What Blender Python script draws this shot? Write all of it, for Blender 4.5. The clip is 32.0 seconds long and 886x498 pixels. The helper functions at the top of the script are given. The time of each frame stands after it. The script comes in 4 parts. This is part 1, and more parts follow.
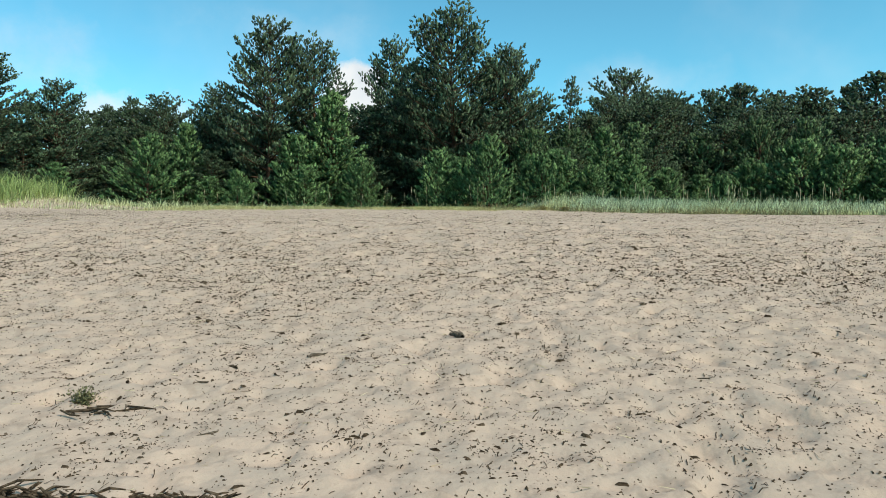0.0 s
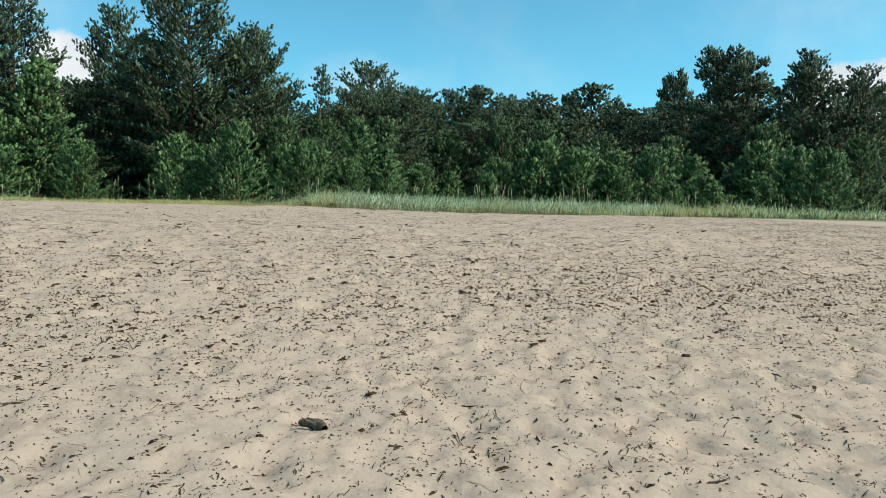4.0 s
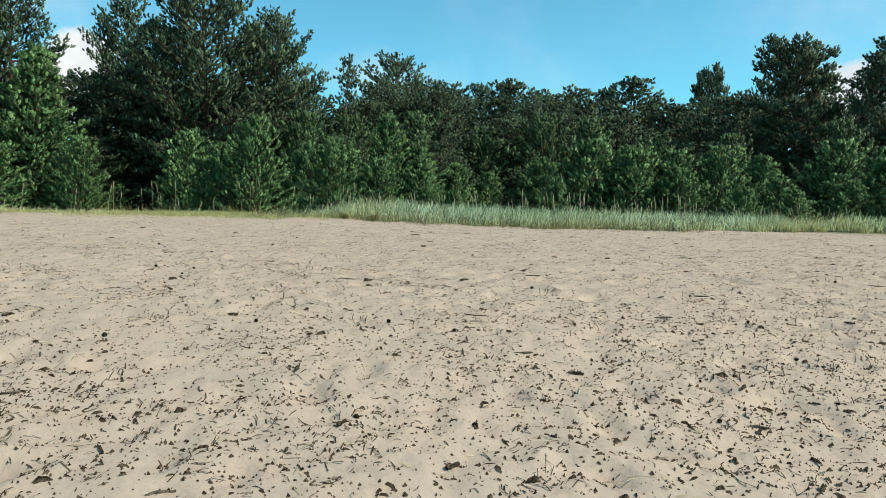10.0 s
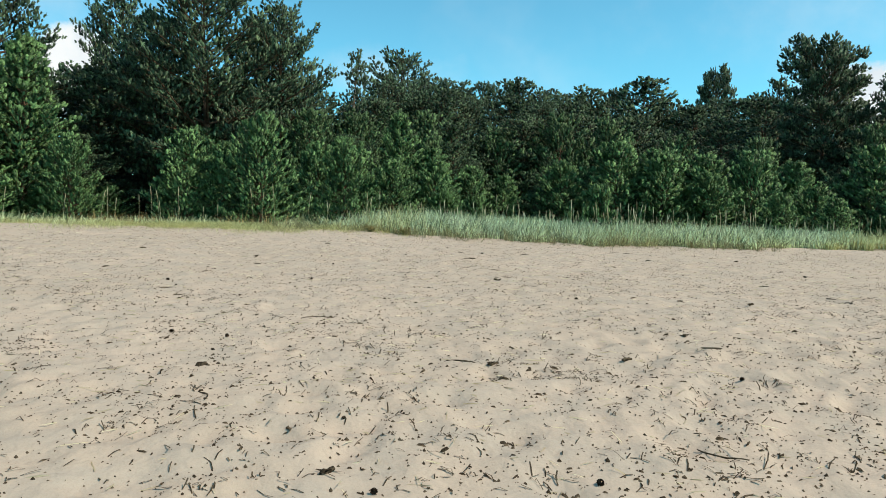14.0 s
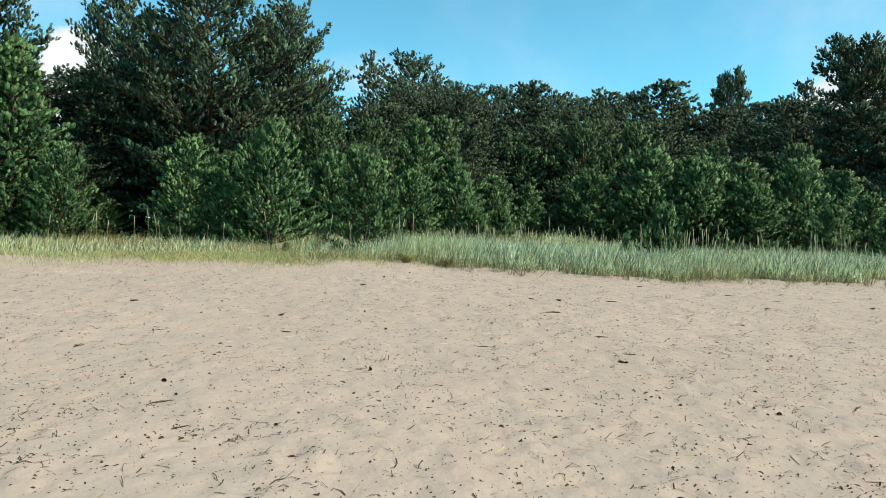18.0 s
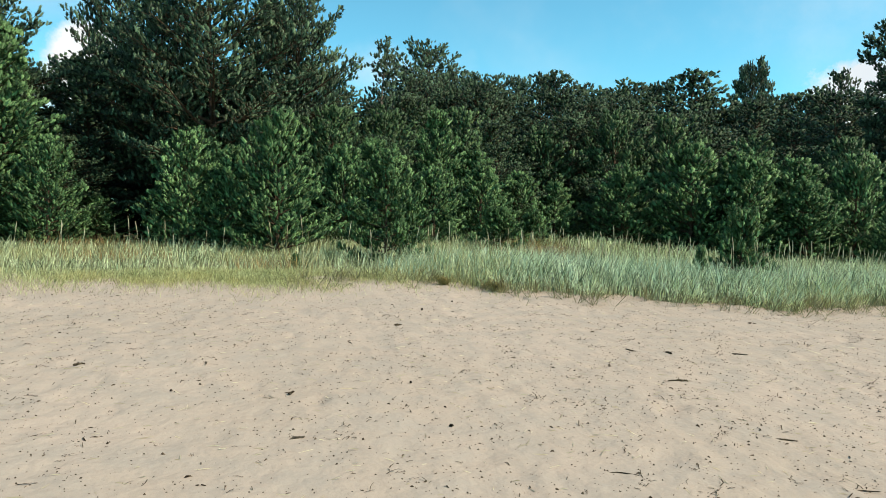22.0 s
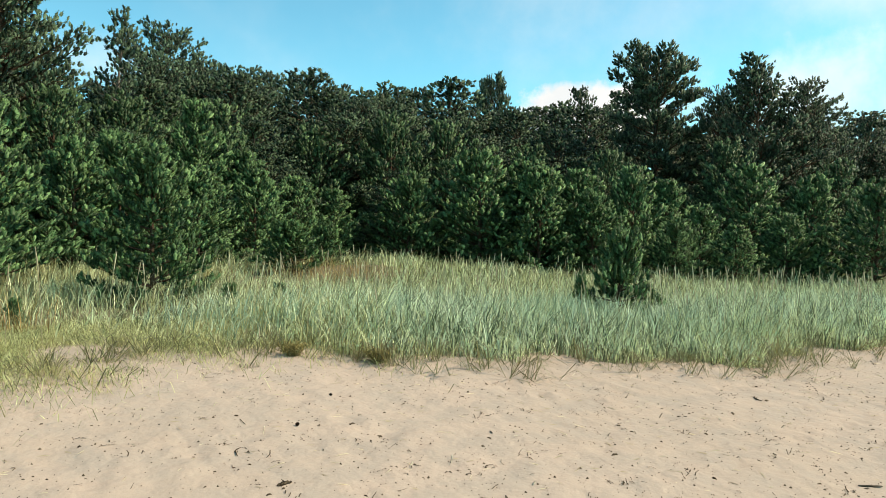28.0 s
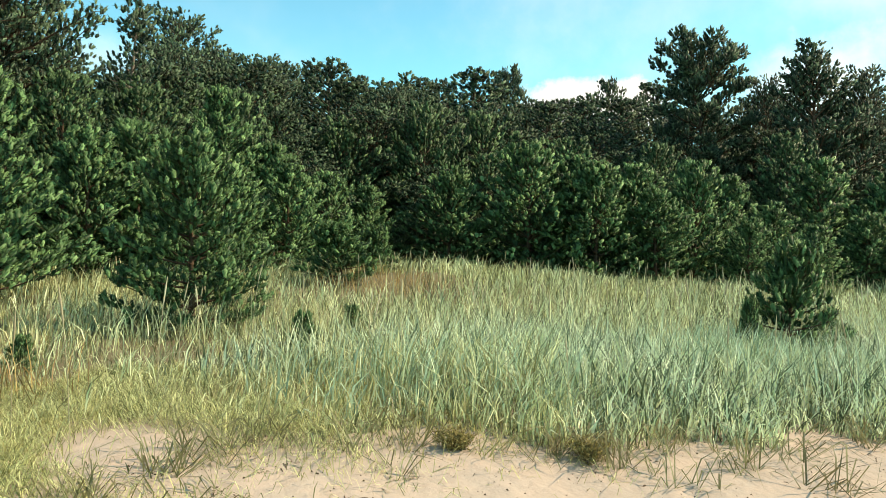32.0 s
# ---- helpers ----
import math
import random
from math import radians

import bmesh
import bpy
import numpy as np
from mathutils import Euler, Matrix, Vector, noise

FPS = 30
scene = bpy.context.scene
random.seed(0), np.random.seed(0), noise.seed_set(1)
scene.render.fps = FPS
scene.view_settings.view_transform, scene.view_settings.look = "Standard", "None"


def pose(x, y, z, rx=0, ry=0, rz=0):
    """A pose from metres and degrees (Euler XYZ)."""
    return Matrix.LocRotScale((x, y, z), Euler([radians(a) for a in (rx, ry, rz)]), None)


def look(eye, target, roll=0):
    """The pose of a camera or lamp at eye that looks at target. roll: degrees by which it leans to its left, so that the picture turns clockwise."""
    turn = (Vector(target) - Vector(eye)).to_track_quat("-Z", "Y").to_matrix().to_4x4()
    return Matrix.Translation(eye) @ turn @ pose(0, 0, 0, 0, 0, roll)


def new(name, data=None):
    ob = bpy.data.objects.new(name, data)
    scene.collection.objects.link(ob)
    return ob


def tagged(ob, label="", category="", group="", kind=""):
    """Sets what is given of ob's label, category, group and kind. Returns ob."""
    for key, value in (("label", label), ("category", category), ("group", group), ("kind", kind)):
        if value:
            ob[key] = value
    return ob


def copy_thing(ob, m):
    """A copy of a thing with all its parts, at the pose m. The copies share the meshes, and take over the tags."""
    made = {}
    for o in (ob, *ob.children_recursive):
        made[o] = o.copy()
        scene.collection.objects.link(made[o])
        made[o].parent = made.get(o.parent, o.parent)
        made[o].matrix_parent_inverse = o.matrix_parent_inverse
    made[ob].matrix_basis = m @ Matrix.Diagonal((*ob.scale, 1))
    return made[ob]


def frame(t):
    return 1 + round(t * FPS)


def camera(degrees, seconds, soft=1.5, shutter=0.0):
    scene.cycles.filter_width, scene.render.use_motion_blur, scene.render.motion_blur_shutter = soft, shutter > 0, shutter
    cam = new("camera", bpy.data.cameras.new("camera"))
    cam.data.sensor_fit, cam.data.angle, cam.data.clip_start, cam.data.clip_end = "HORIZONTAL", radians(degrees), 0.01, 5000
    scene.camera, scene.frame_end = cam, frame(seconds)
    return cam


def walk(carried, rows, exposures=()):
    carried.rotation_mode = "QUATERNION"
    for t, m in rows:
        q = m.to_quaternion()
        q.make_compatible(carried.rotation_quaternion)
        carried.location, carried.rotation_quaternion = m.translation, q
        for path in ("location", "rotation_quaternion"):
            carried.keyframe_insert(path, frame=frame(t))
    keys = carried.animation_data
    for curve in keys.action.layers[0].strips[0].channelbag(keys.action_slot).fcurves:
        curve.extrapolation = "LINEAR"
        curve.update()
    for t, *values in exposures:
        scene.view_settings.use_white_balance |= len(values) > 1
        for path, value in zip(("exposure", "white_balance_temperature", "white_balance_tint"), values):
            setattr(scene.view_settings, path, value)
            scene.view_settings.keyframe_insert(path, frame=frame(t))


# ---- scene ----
cam = camera(62.7, 32.0, soft=0.5)
PATH = [
    (0, (2.677, -0.477, 1.612), (2.57, 1.52, 1.617), 0.5),
    (0.5, (2.378, -0.394, 1.62), (2.496, 1.602, 1.611), 0.6),
    (1, (2.31, -0.311, 1.632), (2.558, 1.674, 1.621), 0.5),
    (1.5, (2.204, 0.022, 1.691), (2.584, 1.985, 1.681), 0.7),
    (2, (2.237, 0.32, 1.709), (2.798, 2.24, 1.69), 0.3),
    (2.5, (2.241, 0.654, 1.702), (2.818, 2.569, 1.69), 0.3),
    (3, (2.129, 1.097, 1.776), (2.707, 3.012, 1.771), 0.2),
    (3.5, (2.028, 1.415, 1.812), (2.619, 3.326, 1.798), 0.1),
    (5.5, (1.941, 3.087, 1.984), (2.567, 4.987, 1.984), 0.7),
    (6, (1.927, 3.483, 2.008), (2.538, 5.387, 1.976), 0.3),
    (6.5, (1.939, 3.808, 2.071), (2.568, 5.706, 2.06), 0.5),
    (7, (1.993, 4.143, 2.161), (2.623, 6.041, 2.156), 0.7),
    (7.5, (1.981, 4.46, 2.179), (2.579, 6.368, 2.149), 0.5),
    (8, (1.995, 4.674, 2.198), (2.61, 6.577, 2.186), 0.5),
    (8.5, (2.081, 4.965, 2.316), (2.696, 6.868, 2.308), 0.9),
    (9, (2.034, 5.251, 2.34), (2.623, 7.162, 2.306), 0.4),
    (9.5, (1.992, 5.571, 2.388), (2.59, 7.48, 2.366), 0.6),
    (10, (1.988, 5.956, 2.444), (2.553, 7.874, 2.424), 0.5),
    (10.5, (1.896, 6.221, 2.491), (2.505, 8.125, 2.477), 1.2),
    (11, (1.86, 6.462, 2.501), (2.442, 8.375, 2.479), 0.8),
    (11.5, (1.903, 6.774, 2.565), (2.469, 8.692, 2.549), 0.7),
    (12, (1.873, 7.106, 2.569), (2.436, 9.025, 2.543), 0.7),
    (12.5, (1.821, 7.417, 2.617), (2.408, 9.329, 2.601), 1.0),
    (13, (1.821, 7.736, 2.702), (2.382, 9.655, 2.686), 0.7),
    (13.5, (1.733, 8.042, 2.745), (2.307, 9.958, 2.729), 0.8),
    (14, (1.629, 8.272, 2.816), (2.212, 10.185, 2.794), 1.0),
    (14.5, (1.645, 8.701, 2.874), (2.17, 10.631, 2.832), 0.7),
    (16.5, (1.395, 10.001, 3.114), (1.972, 11.916, 3.095), 0.9),
    (17, (1.325, 10.341, 3.193), (1.876, 12.263, 3.152), 1.0),
    (17.5, (1.385, 10.55, 3.238), (1.95, 12.469, 3.216), 1.0),
    (18, (1.489, 10.8, 3.341), (2.068, 12.714, 3.327), 0.9),
    (18.5, (1.563, 11.127, 3.336), (2.105, 13.051, 3.291), 0.9),
    (19, (1.621, 11.42, 3.431), (2.203, 13.333, 3.403), 0.9),
    (19.5, (1.691, 11.775, 3.509), (2.24, 13.697, 3.466), 1.0),
    (20, (1.731, 12.051, 3.52), (2.293, 13.97, 3.478), 0.7),
    (20.5, (1.745, 12.345, 3.618), (2.325, 14.259, 3.602), 1.0),
    (21, (1.717, 12.682, 3.624), (2.279, 14.602, 3.594), 0.8),
    (21.5, (1.718, 13.007, 3.685), (2.286, 14.924, 3.629), 0.9),
    (22, (1.679, 13.416, 3.698), (2.237, 15.336, 3.665), 1.0),
    (22.5, (1.604, 13.679, 3.732), (2.17, 15.597, 3.714), 0.9),
    (23, (1.553, 14.061, 3.803), (2.106, 15.983, 3.776), 0.9),
    (23.5, (1.484, 14.307, 3.826), (2.063, 16.222, 3.798), 0.6),
    (24, (1.394, 14.656, 3.847), (2.213, 16.48, 3.819), 0.8),
    (24.5, (1.479, 14.953, 3.842), (2.612, 16.6, 3.797), 0.7),
    (26.5, (1.503, 16.357, 3.947), (2.688, 17.967, 3.911), 0.6),
    (27, (1.558, 16.748, 4.015), (2.736, 18.364, 3.979), 0.6),
    (27.5, (1.658, 17.075, 4.001), (2.838, 18.689, 3.987), 0.5),
    (28, (1.737, 17.406, 4.049), (2.932, 19.01, 4.037), 0.4),
    (28.5, (1.69, 17.769, 4.101), (2.874, 19.381, 4.076), 0.8),
    (29, (1.706, 18.088, 4.075), (2.889, 19.7, 4.043), 0.6),
    (29.5, (1.793, 18.463, 4.149), (2.976, 20.076, 4.139), 0.7),
    (30, (1.811, 18.813, 4.146), (2.999, 20.422, 4.106), 0.4),
    (30.5, (1.814, 19.109, 4.195), (3.013, 20.709, 4.193), 0.4),
    (31, (1.951, 19.544, 4.21), (3.128, 21.16, 4.175), 0.8),
    (31.5, (1.988, 19.945, 4.192), (3.177, 21.554, 4.182), 0.3),
    (32, (2.014, 20.272, 4.261), (3.203, 21.88, 4.237), 0.4),
]
walk(cam, [(t, look(eye, target, roll)) for t, eye, target, roll in PATH],
     [(0, -0.15, 6500, 8), (3, -0.15, 6500, 8), (9, -0.10, 6550, 7.5), (13, -0.07, 6550, 7), (17, 0.0, 6600, 9), (23, 0.04, 6750, 8.5), (28, 0.14, 7250, 11), (30, 0.23, 7500, 10.5), (32, 0.41, 7750, 10.5)])

# ---- world, sun ----
SUN_AZ, SUN_EL = 126.0, 46.0          # degrees clockwise from +y, and above the horizon


def maths(nt, op, a, b=0.0, clamp=False):
    n = nt.nodes.new("ShaderNodeMath")
    n.operation, n.use_clamp = op, clamp
    for slot, v in ((0, a), (1, b)):
        if isinstance(v, (int, float)):
            n.inputs[slot].default_value = v
        else:
            nt.links.new(v, n.inputs[slot])
    return n.outputs[0]


def blend(nt, fac, a, b, mode="MIX"):
    n = nt.nodes.new("ShaderNodeMix")
    n.data_type, n.blend_type = "RGBA", mode
    for slot, v in ((0, fac), (6, a), (7, b)):
        if isinstance(v, (int, float)):
            n.inputs[slot].default_value = v
        elif isinstance(v, tuple):
            n.inputs[slot].default_value = (*v, 1.0)
        else:
            nt.links.new(v, n.inputs[slot])
    return n.outputs[2]


def noise_of(nt, vec, scale, detail=4.0, rough=0.55):
    n = nt.nodes.new("ShaderNodeTexNoise")
    n.inputs["Scale"].default_value, n.inputs["Detail"].default_value, n.inputs["Roughness"].default_value = scale, detail, rough
    if vec is not None:
        nt.links.new(vec, n.inputs["Vector"])
    return n.outputs[0]


def smooth(nt, v, lo, hi):
    n = nt.nodes.new("ShaderNodeMapRange")
    n.interpolation_type = "SMOOTHSTEP"
    n.inputs["From Min"].default_value, n.inputs["From Max"].default_value = lo, hi
    nt.links.new(v, n.inputs["Value"])
    return n.outputs["Result"]


world = bpy.data.worlds.new("sky")
scene.world = world
world.use_nodes = True
wt = world.node_tree
wt.nodes.clear()
sky = wt.nodes.new("ShaderNodeTexSky")
sky.sky_type, sky.sun_disc = "NISHITA", False
sky.sun_elevation, sky.sun_rotation = radians(SUN_EL), radians(SUN_AZ)
sky.air_density, sky.dust_density, sky.ozone_density = 1.0, 0.6, 1.0
geo_dir = wt.nodes.new("ShaderNodeTexCoord").outputs["Generated"]
split = wt.nodes.new("ShaderNodeSeparateXYZ")
wt.links.new(geo_dir, split.inputs[0])
azim = maths(wt, "ARCTAN2", split.outputs[0], split.outputs[1])
elev = maths(wt, "ARCSINE", split.outputs[2])
puff = noise_of(wt, geo_dir, 7.0, 7.0, 0.6)
wisp = noise_of(wt, geo_dir, 2.6, 5.0, 0.6)
# cumulus near the horizon: azimuth, elevation, half width, half height (degrees), softness
CLOUDS = ((-10.3, 11.4, 3.3, 3.4, 0.35), (48.0, 9.6, 6.5, 3.0, 0.35), (63.0, 11.0, 11.0, 5.5, 0.9), (56.0, 17.0, 27.0, 13.0, 1.7), (66.0, 17.0, 12.0, 4.0, 1.3),
          (-27.0, 8.0, 8.0, 4.0, 0.6), (-36.0, 12.0, 10.0, 4.5, 1.2), (-14.0, 16.0, 12.0, 3.0, 1.6), (12.0, 12.5, 9.0, 2.4, 1.6),
          (112.0, 14.0, 22.0, 6.0, 0.8), (170.0, 12.0, 30.0, 6.0, 0.8), (-95.0, 13.0, 26.0, 6.0, 0.8), (-150.0, 11.0, 20.0, 5.0, 0.8))
cover = None
for a, e, wa, we, soft in CLOUDS:
    da = maths(wt, "DIVIDE", maths(wt, "SUBTRACT", azim, radians(a)), radians(wa))
    de = maths(wt, "DIVIDE", maths(wt, "SUBTRACT", elev, radians(e)), radians(we))
    far = maths(wt, "SQRT", maths(wt, "ADD", maths(wt, "MULTIPLY", da, da), maths(wt, "MULTIPLY", de, de)))
    lump = maths(wt, "MULTIPLY", maths(wt, "SUBTRACT", puff, 0.5), 2.4)
    m = smooth(wt, maths(wt, "SUBTRACT", maths(wt, "ADD", 1.0, lump), far), 0.0, soft)
    m = maths(wt, "MULTIPLY", m, 1.0 if soft < 0.5 else 0.66 if soft < 1.0 else 0.46 if soft < 1.65 else 0.34)
    cover = m if cover is None else maths(wt, "MAXIMUM", cover, m)
haze = maths(wt, "MULTIPLY", smooth(wt, wisp, 0.45, 0.8), 0.22)
cover = maths(wt, "MAXIMUM", cover, haze)
hue = blend(wt, smooth(wt, split.outputs[2], 0.15, 0.65), (0.74, 1.68, 1.68), (0.80, 1.42, 1.30))
tinted = blend(wt, 1.0, sky.outputs[0], hue, "MULTIPLY")
shade = blend(wt, smooth(wt, noise_of(wt, geo_dir, 11.0, 4.0), 0.35, 0.65), (6.4, 7.0, 7.6), (8.3, 8.5, 8.6))
painted = blend(wt, cover, tinted, shade)
bg = wt.nodes.new("ShaderNodeBackground")
bg.inputs["Strength"].default_value = 0.125
wt.links.new(painted, bg.inputs[0])
wt.links.new(bg.outputs[0], wt.nodes.new("ShaderNodeOutputWorld").inputs[0])

lamp = bpy.data.lights.new("sun", "SUN")
lamp.energy, lamp.angle, lamp.color = 4.5, radians(0.6), (1.0, 0.86, 0.71)
sun = new("sun", lamp)
sx, sy, sz = math.sin(radians(SUN_AZ)) * math.cos(radians(SUN_EL)), math.cos(radians(SUN_AZ)) * math.cos(radians(SUN_EL)), math.sin(radians(SUN_EL))
sun.matrix_world = look((sx * 60, sy * 60, sz * 60), (0, 0, 0))

# ---- materials ----


def material(name, rough=0.6, metal=0.0):
    m = bpy.data.materials.new(name)
    m.use_nodes = True
    nt = m.node_tree
    b = nt.nodes["Principled BSDF"]
    b.inputs["Roughness"].default_value, b.inputs["Metallic"].default_value = rough, metal
    b.inputs["Specular IOR Level"].default_value = 0.3
    return m, nt, b


def bumped(nt, b, height, dist, strength=1.0):
    n = nt.nodes.new("ShaderNodeBump")
    n.inputs["Strength"].default_value, n.inputs["Distance"].default_value = strength, dist
    nt.links.new(height, n.inputs["Height"])
    nt.links.new(n.outputs[0], b.inputs["Normal"])


def position(nt):
    return nt.nodes.new("ShaderNodeNewGeometry").outputs["Position"]


def island(nt):
    return nt.nodes.new("ShaderNodeNewGeometry").outputs["Random Per Island"]


def sand_material():
    m, nt, b = material("sand", 0.95)
    p = position(nt)
    big, mid, grain = noise_of(nt, p, 0.35, 5), noise_of(nt, p, 3.0, 6), noise_of(nt, p, 160.0, 3, 0.7)
    c = blend(nt, smooth(nt, big, 0.35, 0.65), (0.466, 0.367, 0.287), (0.502, 0.393, 0.311))
    c = blend(nt, smooth(nt, mid, 0.35, 0.7), c, (0.428, 0.353, 0.287))
    c = blend(nt, maths(nt, "MULTIPLY", smooth(nt, grain, 0.45, 0.75), 0.45), c, (0.32, 0.26, 0.19))
    sep = nt.nodes.new("ShaderNodeSeparateXYZ")
    nt.links.new(p, sep.inputs[0])
    # darker brown blotches in the sand, fading out towards y = 12
    blotch = maths(nt, "MULTIPLY", smooth(nt, noise_of(nt, p, 6.5, 4, 0.6), 0.50, 0.66), smooth(nt, maths(nt, "SUBTRACT", 12.0, sep.outputs[1]), 0.0, 6.0))
    c = blend(nt, maths(nt, "MULTIPLY", blotch, 0.55), c, (0.30, 0.24, 0.19))
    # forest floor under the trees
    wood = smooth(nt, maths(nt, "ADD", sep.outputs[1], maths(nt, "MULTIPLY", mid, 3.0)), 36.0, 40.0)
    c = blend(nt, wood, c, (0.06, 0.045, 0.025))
    # soil behind the grass edge, coloured dark for the shadow between the blades
    turf_shade = smooth(nt, maths(nt, "ADD", maths(nt, "ADD", sep.outputs[1], maths(nt, "MULTIPLY", sep.outputs[0], 0.28)), maths(nt, "MULTIPLY", mid, 1.4)), 26.3, 27.8)
    c = blend(nt, maths(nt, "MULTIPLY", turf_shade, 0.85), c, (0.12, 0.105, 0.05))
    nt.links.new(c, b.inputs["Base Color"])
    b.inputs["Specular IOR Level"].default_value = 0.1
    h = maths(nt, "ADD", maths(nt, "MULTIPLY", noise_of(nt, p, 15.0, 3, 0.5), 1.0), maths(nt, "MULTIPLY", grain, 0.08))
    bumped(nt, b, h, 0.022, 0.55)
    return m


def needle_material(name, dark, light, warm):
    m, nt, b = material(name, 0.5)
    b.inputs["Specular IOR Level"].default_value = 0.22
    p = position(nt)
    r = island(nt)
    tone = noise_of(nt, p, 1.3, 3)
    obj = nt.nodes.new("ShaderNodeObjectInfo").outputs["Random"]
    c = blend(nt, smooth(nt, r, 0.25, 0.95), dark, light)
    c = blend(nt, smooth(nt, tone, 0.42, 0.72), c, warm)
    c = blend(nt, maths(nt, "MULTIPLY", obj, 0.35), c, tuple(v * 0.6 for v in warm))
    nt.links.new(c, b.inputs["Base Color"])
    tr = nt.nodes.new("ShaderNodeBsdfTranslucent")
    nt.links.new(c, tr.inputs[0])
    mix = nt.nodes.new("ShaderNodeMixShader")
    mix.inputs[0].default_value = 0.08
    nt.links.new(b.outputs[0], mix.inputs[1])
    nt.links.new(tr.outputs[0], mix.inputs[2])
    nt.links.new(mix.outputs[0], nt.nodes["Material Output"].inputs[0])
    return m


def blade_material(name, one, two, three, scale=0.5):
    m, nt, b = material(name, 0.42)
    p = position(nt)
    c = blend(nt, smooth(nt, island(nt), 0.12, 0.9), one, two)
    c = blend(nt, maths(nt, "MULTIPLY", smooth(nt, noise_of(nt, p, scale, 3), 0.45, 0.68), 0.5), c, three)
    nt.links.new(c, b.inputs["Base Color"])
    tr = nt.nodes.new("ShaderNodeBsdfTranslucent")
    nt.links.new(c, tr.inputs[0])
    mix = nt.nodes.new("ShaderNodeMixShader")
    mix.inputs[0].default_value = 0.3
    nt.links.new(b.outputs[0], mix.inputs[1])
    nt.links.new(tr.outputs[0], mix.inputs[2])
    nt.links.new(mix.outputs[0], nt.nodes["Material Output"].inputs[0])
    return m


def bark_material(name, dark, light, scale=9.0):
    m, nt, b = material(name, 1.0)
    b.inputs["Specular IOR Level"].default_value = 0.05
    p = position(nt)
    n = noise_of(nt, p, scale, 6, 0.65)
    c = blend(nt, smooth(nt, n, 0.35, 0.65), dark, light)
    c = blend(nt, maths(nt, "MULTIPLY", island(nt), 0.5), c, tuple(v * 0.5 for v in dark))
    nt.links.new(c, b.inputs["Base Color"])
    bumped(nt, b, noise_of(nt, p, scale * 3, 4), 0.02, 0.7)
    return m


SAND = sand_material()
NEEDLE_YOUNG = needle_material("young_needles", (0.012, 0.036, 0.012), (0.240, 0.415, 0.158), (0.076, 0.162, 0.057))
NEEDLE_TALL = needle_material("pine_needles", (0.008, 0.020, 0.010), (0.172, 0.270, 0.145), (0.042, 0.074, 0.038))
NEEDLE_MID = needle_material("mid_needles", (0.010, 0.027, 0.010), (0.180, 0.305, 0.122), (0.055, 0.108, 0.042))
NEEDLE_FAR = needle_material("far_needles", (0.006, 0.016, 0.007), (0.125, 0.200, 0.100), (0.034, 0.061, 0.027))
BARK = bark_material("pine_bark", (0.085, 0.055, 0.038), (0.19, 0.125, 0.085))
BARK_PALE = bark_material("pale_dead_wood", (0.20, 0.165, 0.13), (0.34, 0.29, 0.24))
LYME = blade_material("lyme_grass", (0.075, 0.120, 0.060), (0.90, 1.0, 0.70), (0.44, 0.60, 0.38))
LYME_DRY = blade_material("lyme_grass_dry", (0.072, 0.098, 0.038), (0.90, 0.97, 0.58), (0.58, 0.52, 0.22))
MEADOW = blade_material("meadow_grass", (0.09, 0.105, 0.036), (0.68, 0.72, 0.36), (0.50, 0.44, 0.18))
STRAW = blade_material("straw", (0.48, 0.42, 0.27), (0.76, 0.69, 0.48), (0.44, 0.36, 0.22), 3.0)
TUFT = blade_material("beach_tuft", (0.075, 0.078, 0.036), (0.29, 0.29, 0.14), (0.16, 0.12, 0.06), 2.0)
MAT = blade_material("creeping_mat", (0.17, 0.185, 0.065), (0.74, 0.76, 0.38), (0.58, 0.52, 0.20), 1.5)
HERB = blade_material("saltwort", (0.15, 0.22, 0.06), (0.36, 0.42, 0.15), (0.24, 0.29, 0.10), 6.0)
RUST = blade_material("rusty_herb", (0.20, 0.16, 0.05), (0.46, 0.40, 0.15), (0.30, 0.29, 0.10), 4.0)
LUSH = blade_material("lush_grass", (0.07, 0.12, 0.03), (0.50, 0.62, 0.24), (0.34, 0.40, 0.14), 0.6)
RUSSET = blade_material("russet_grass", (0.16, 0.10, 0.035), (0.66, 0.47, 0.20), (0.42, 0.27, 0.09), 1.5)
LITTER = bark_material("dark_litter", (0.034, 0.025, 0.017), (0.185, 0.140, 0.095), 40.0)
CONE = bark_material("cone_scales", (0.030, 0.022, 0.016), (0.085, 0.060, 0.042), 60.0)
DRIFT = bark_material("driftwood", (0.075, 0.060, 0.045), (0.21, 0.175, 0.135), 30.0)

# ---- helpers for meshes ----


def mesh_of(name, verts, tris, mat, smoothed=False, normals=None):
    verts, tris = np.asarray(verts, np.float32), np.asarray(tris, np.int32)
    me = bpy.data.meshes.new(name)
    me.vertices.add(len(verts))
    me.vertices.foreach_set("co", verts.ravel())
    k = tris.shape[1]
    me.loops.add(tris.size)
    me.loops.foreach_set("vertex_index", tris.ravel())
    me.polygons.add(len(tris))
    me.polygons.foreach_set("loop_start", np.arange(0, tris.size, k, dtype=np.int32))
    me.update(calc_edges=True)
    if smoothed or normals is not None:
        me.polygons.foreach_set("use_smooth", np.ones(len(tris), bool))
    me.materials.append(mat)
    me.validate()
    if normals is not None:
        me.normals_split_custom_set_from_vertices(np.asarray(normals, np.float32).reshape(-1, 3))
    return me


def part(name, me, parent, label=""):
    ob = new(name, me)
    ob.parent = parent
    return tagged(ob, label)


def unit(v):
    return v / np.maximum(np.linalg.norm(v, axis=-1, keepdims=True), 1e-9)


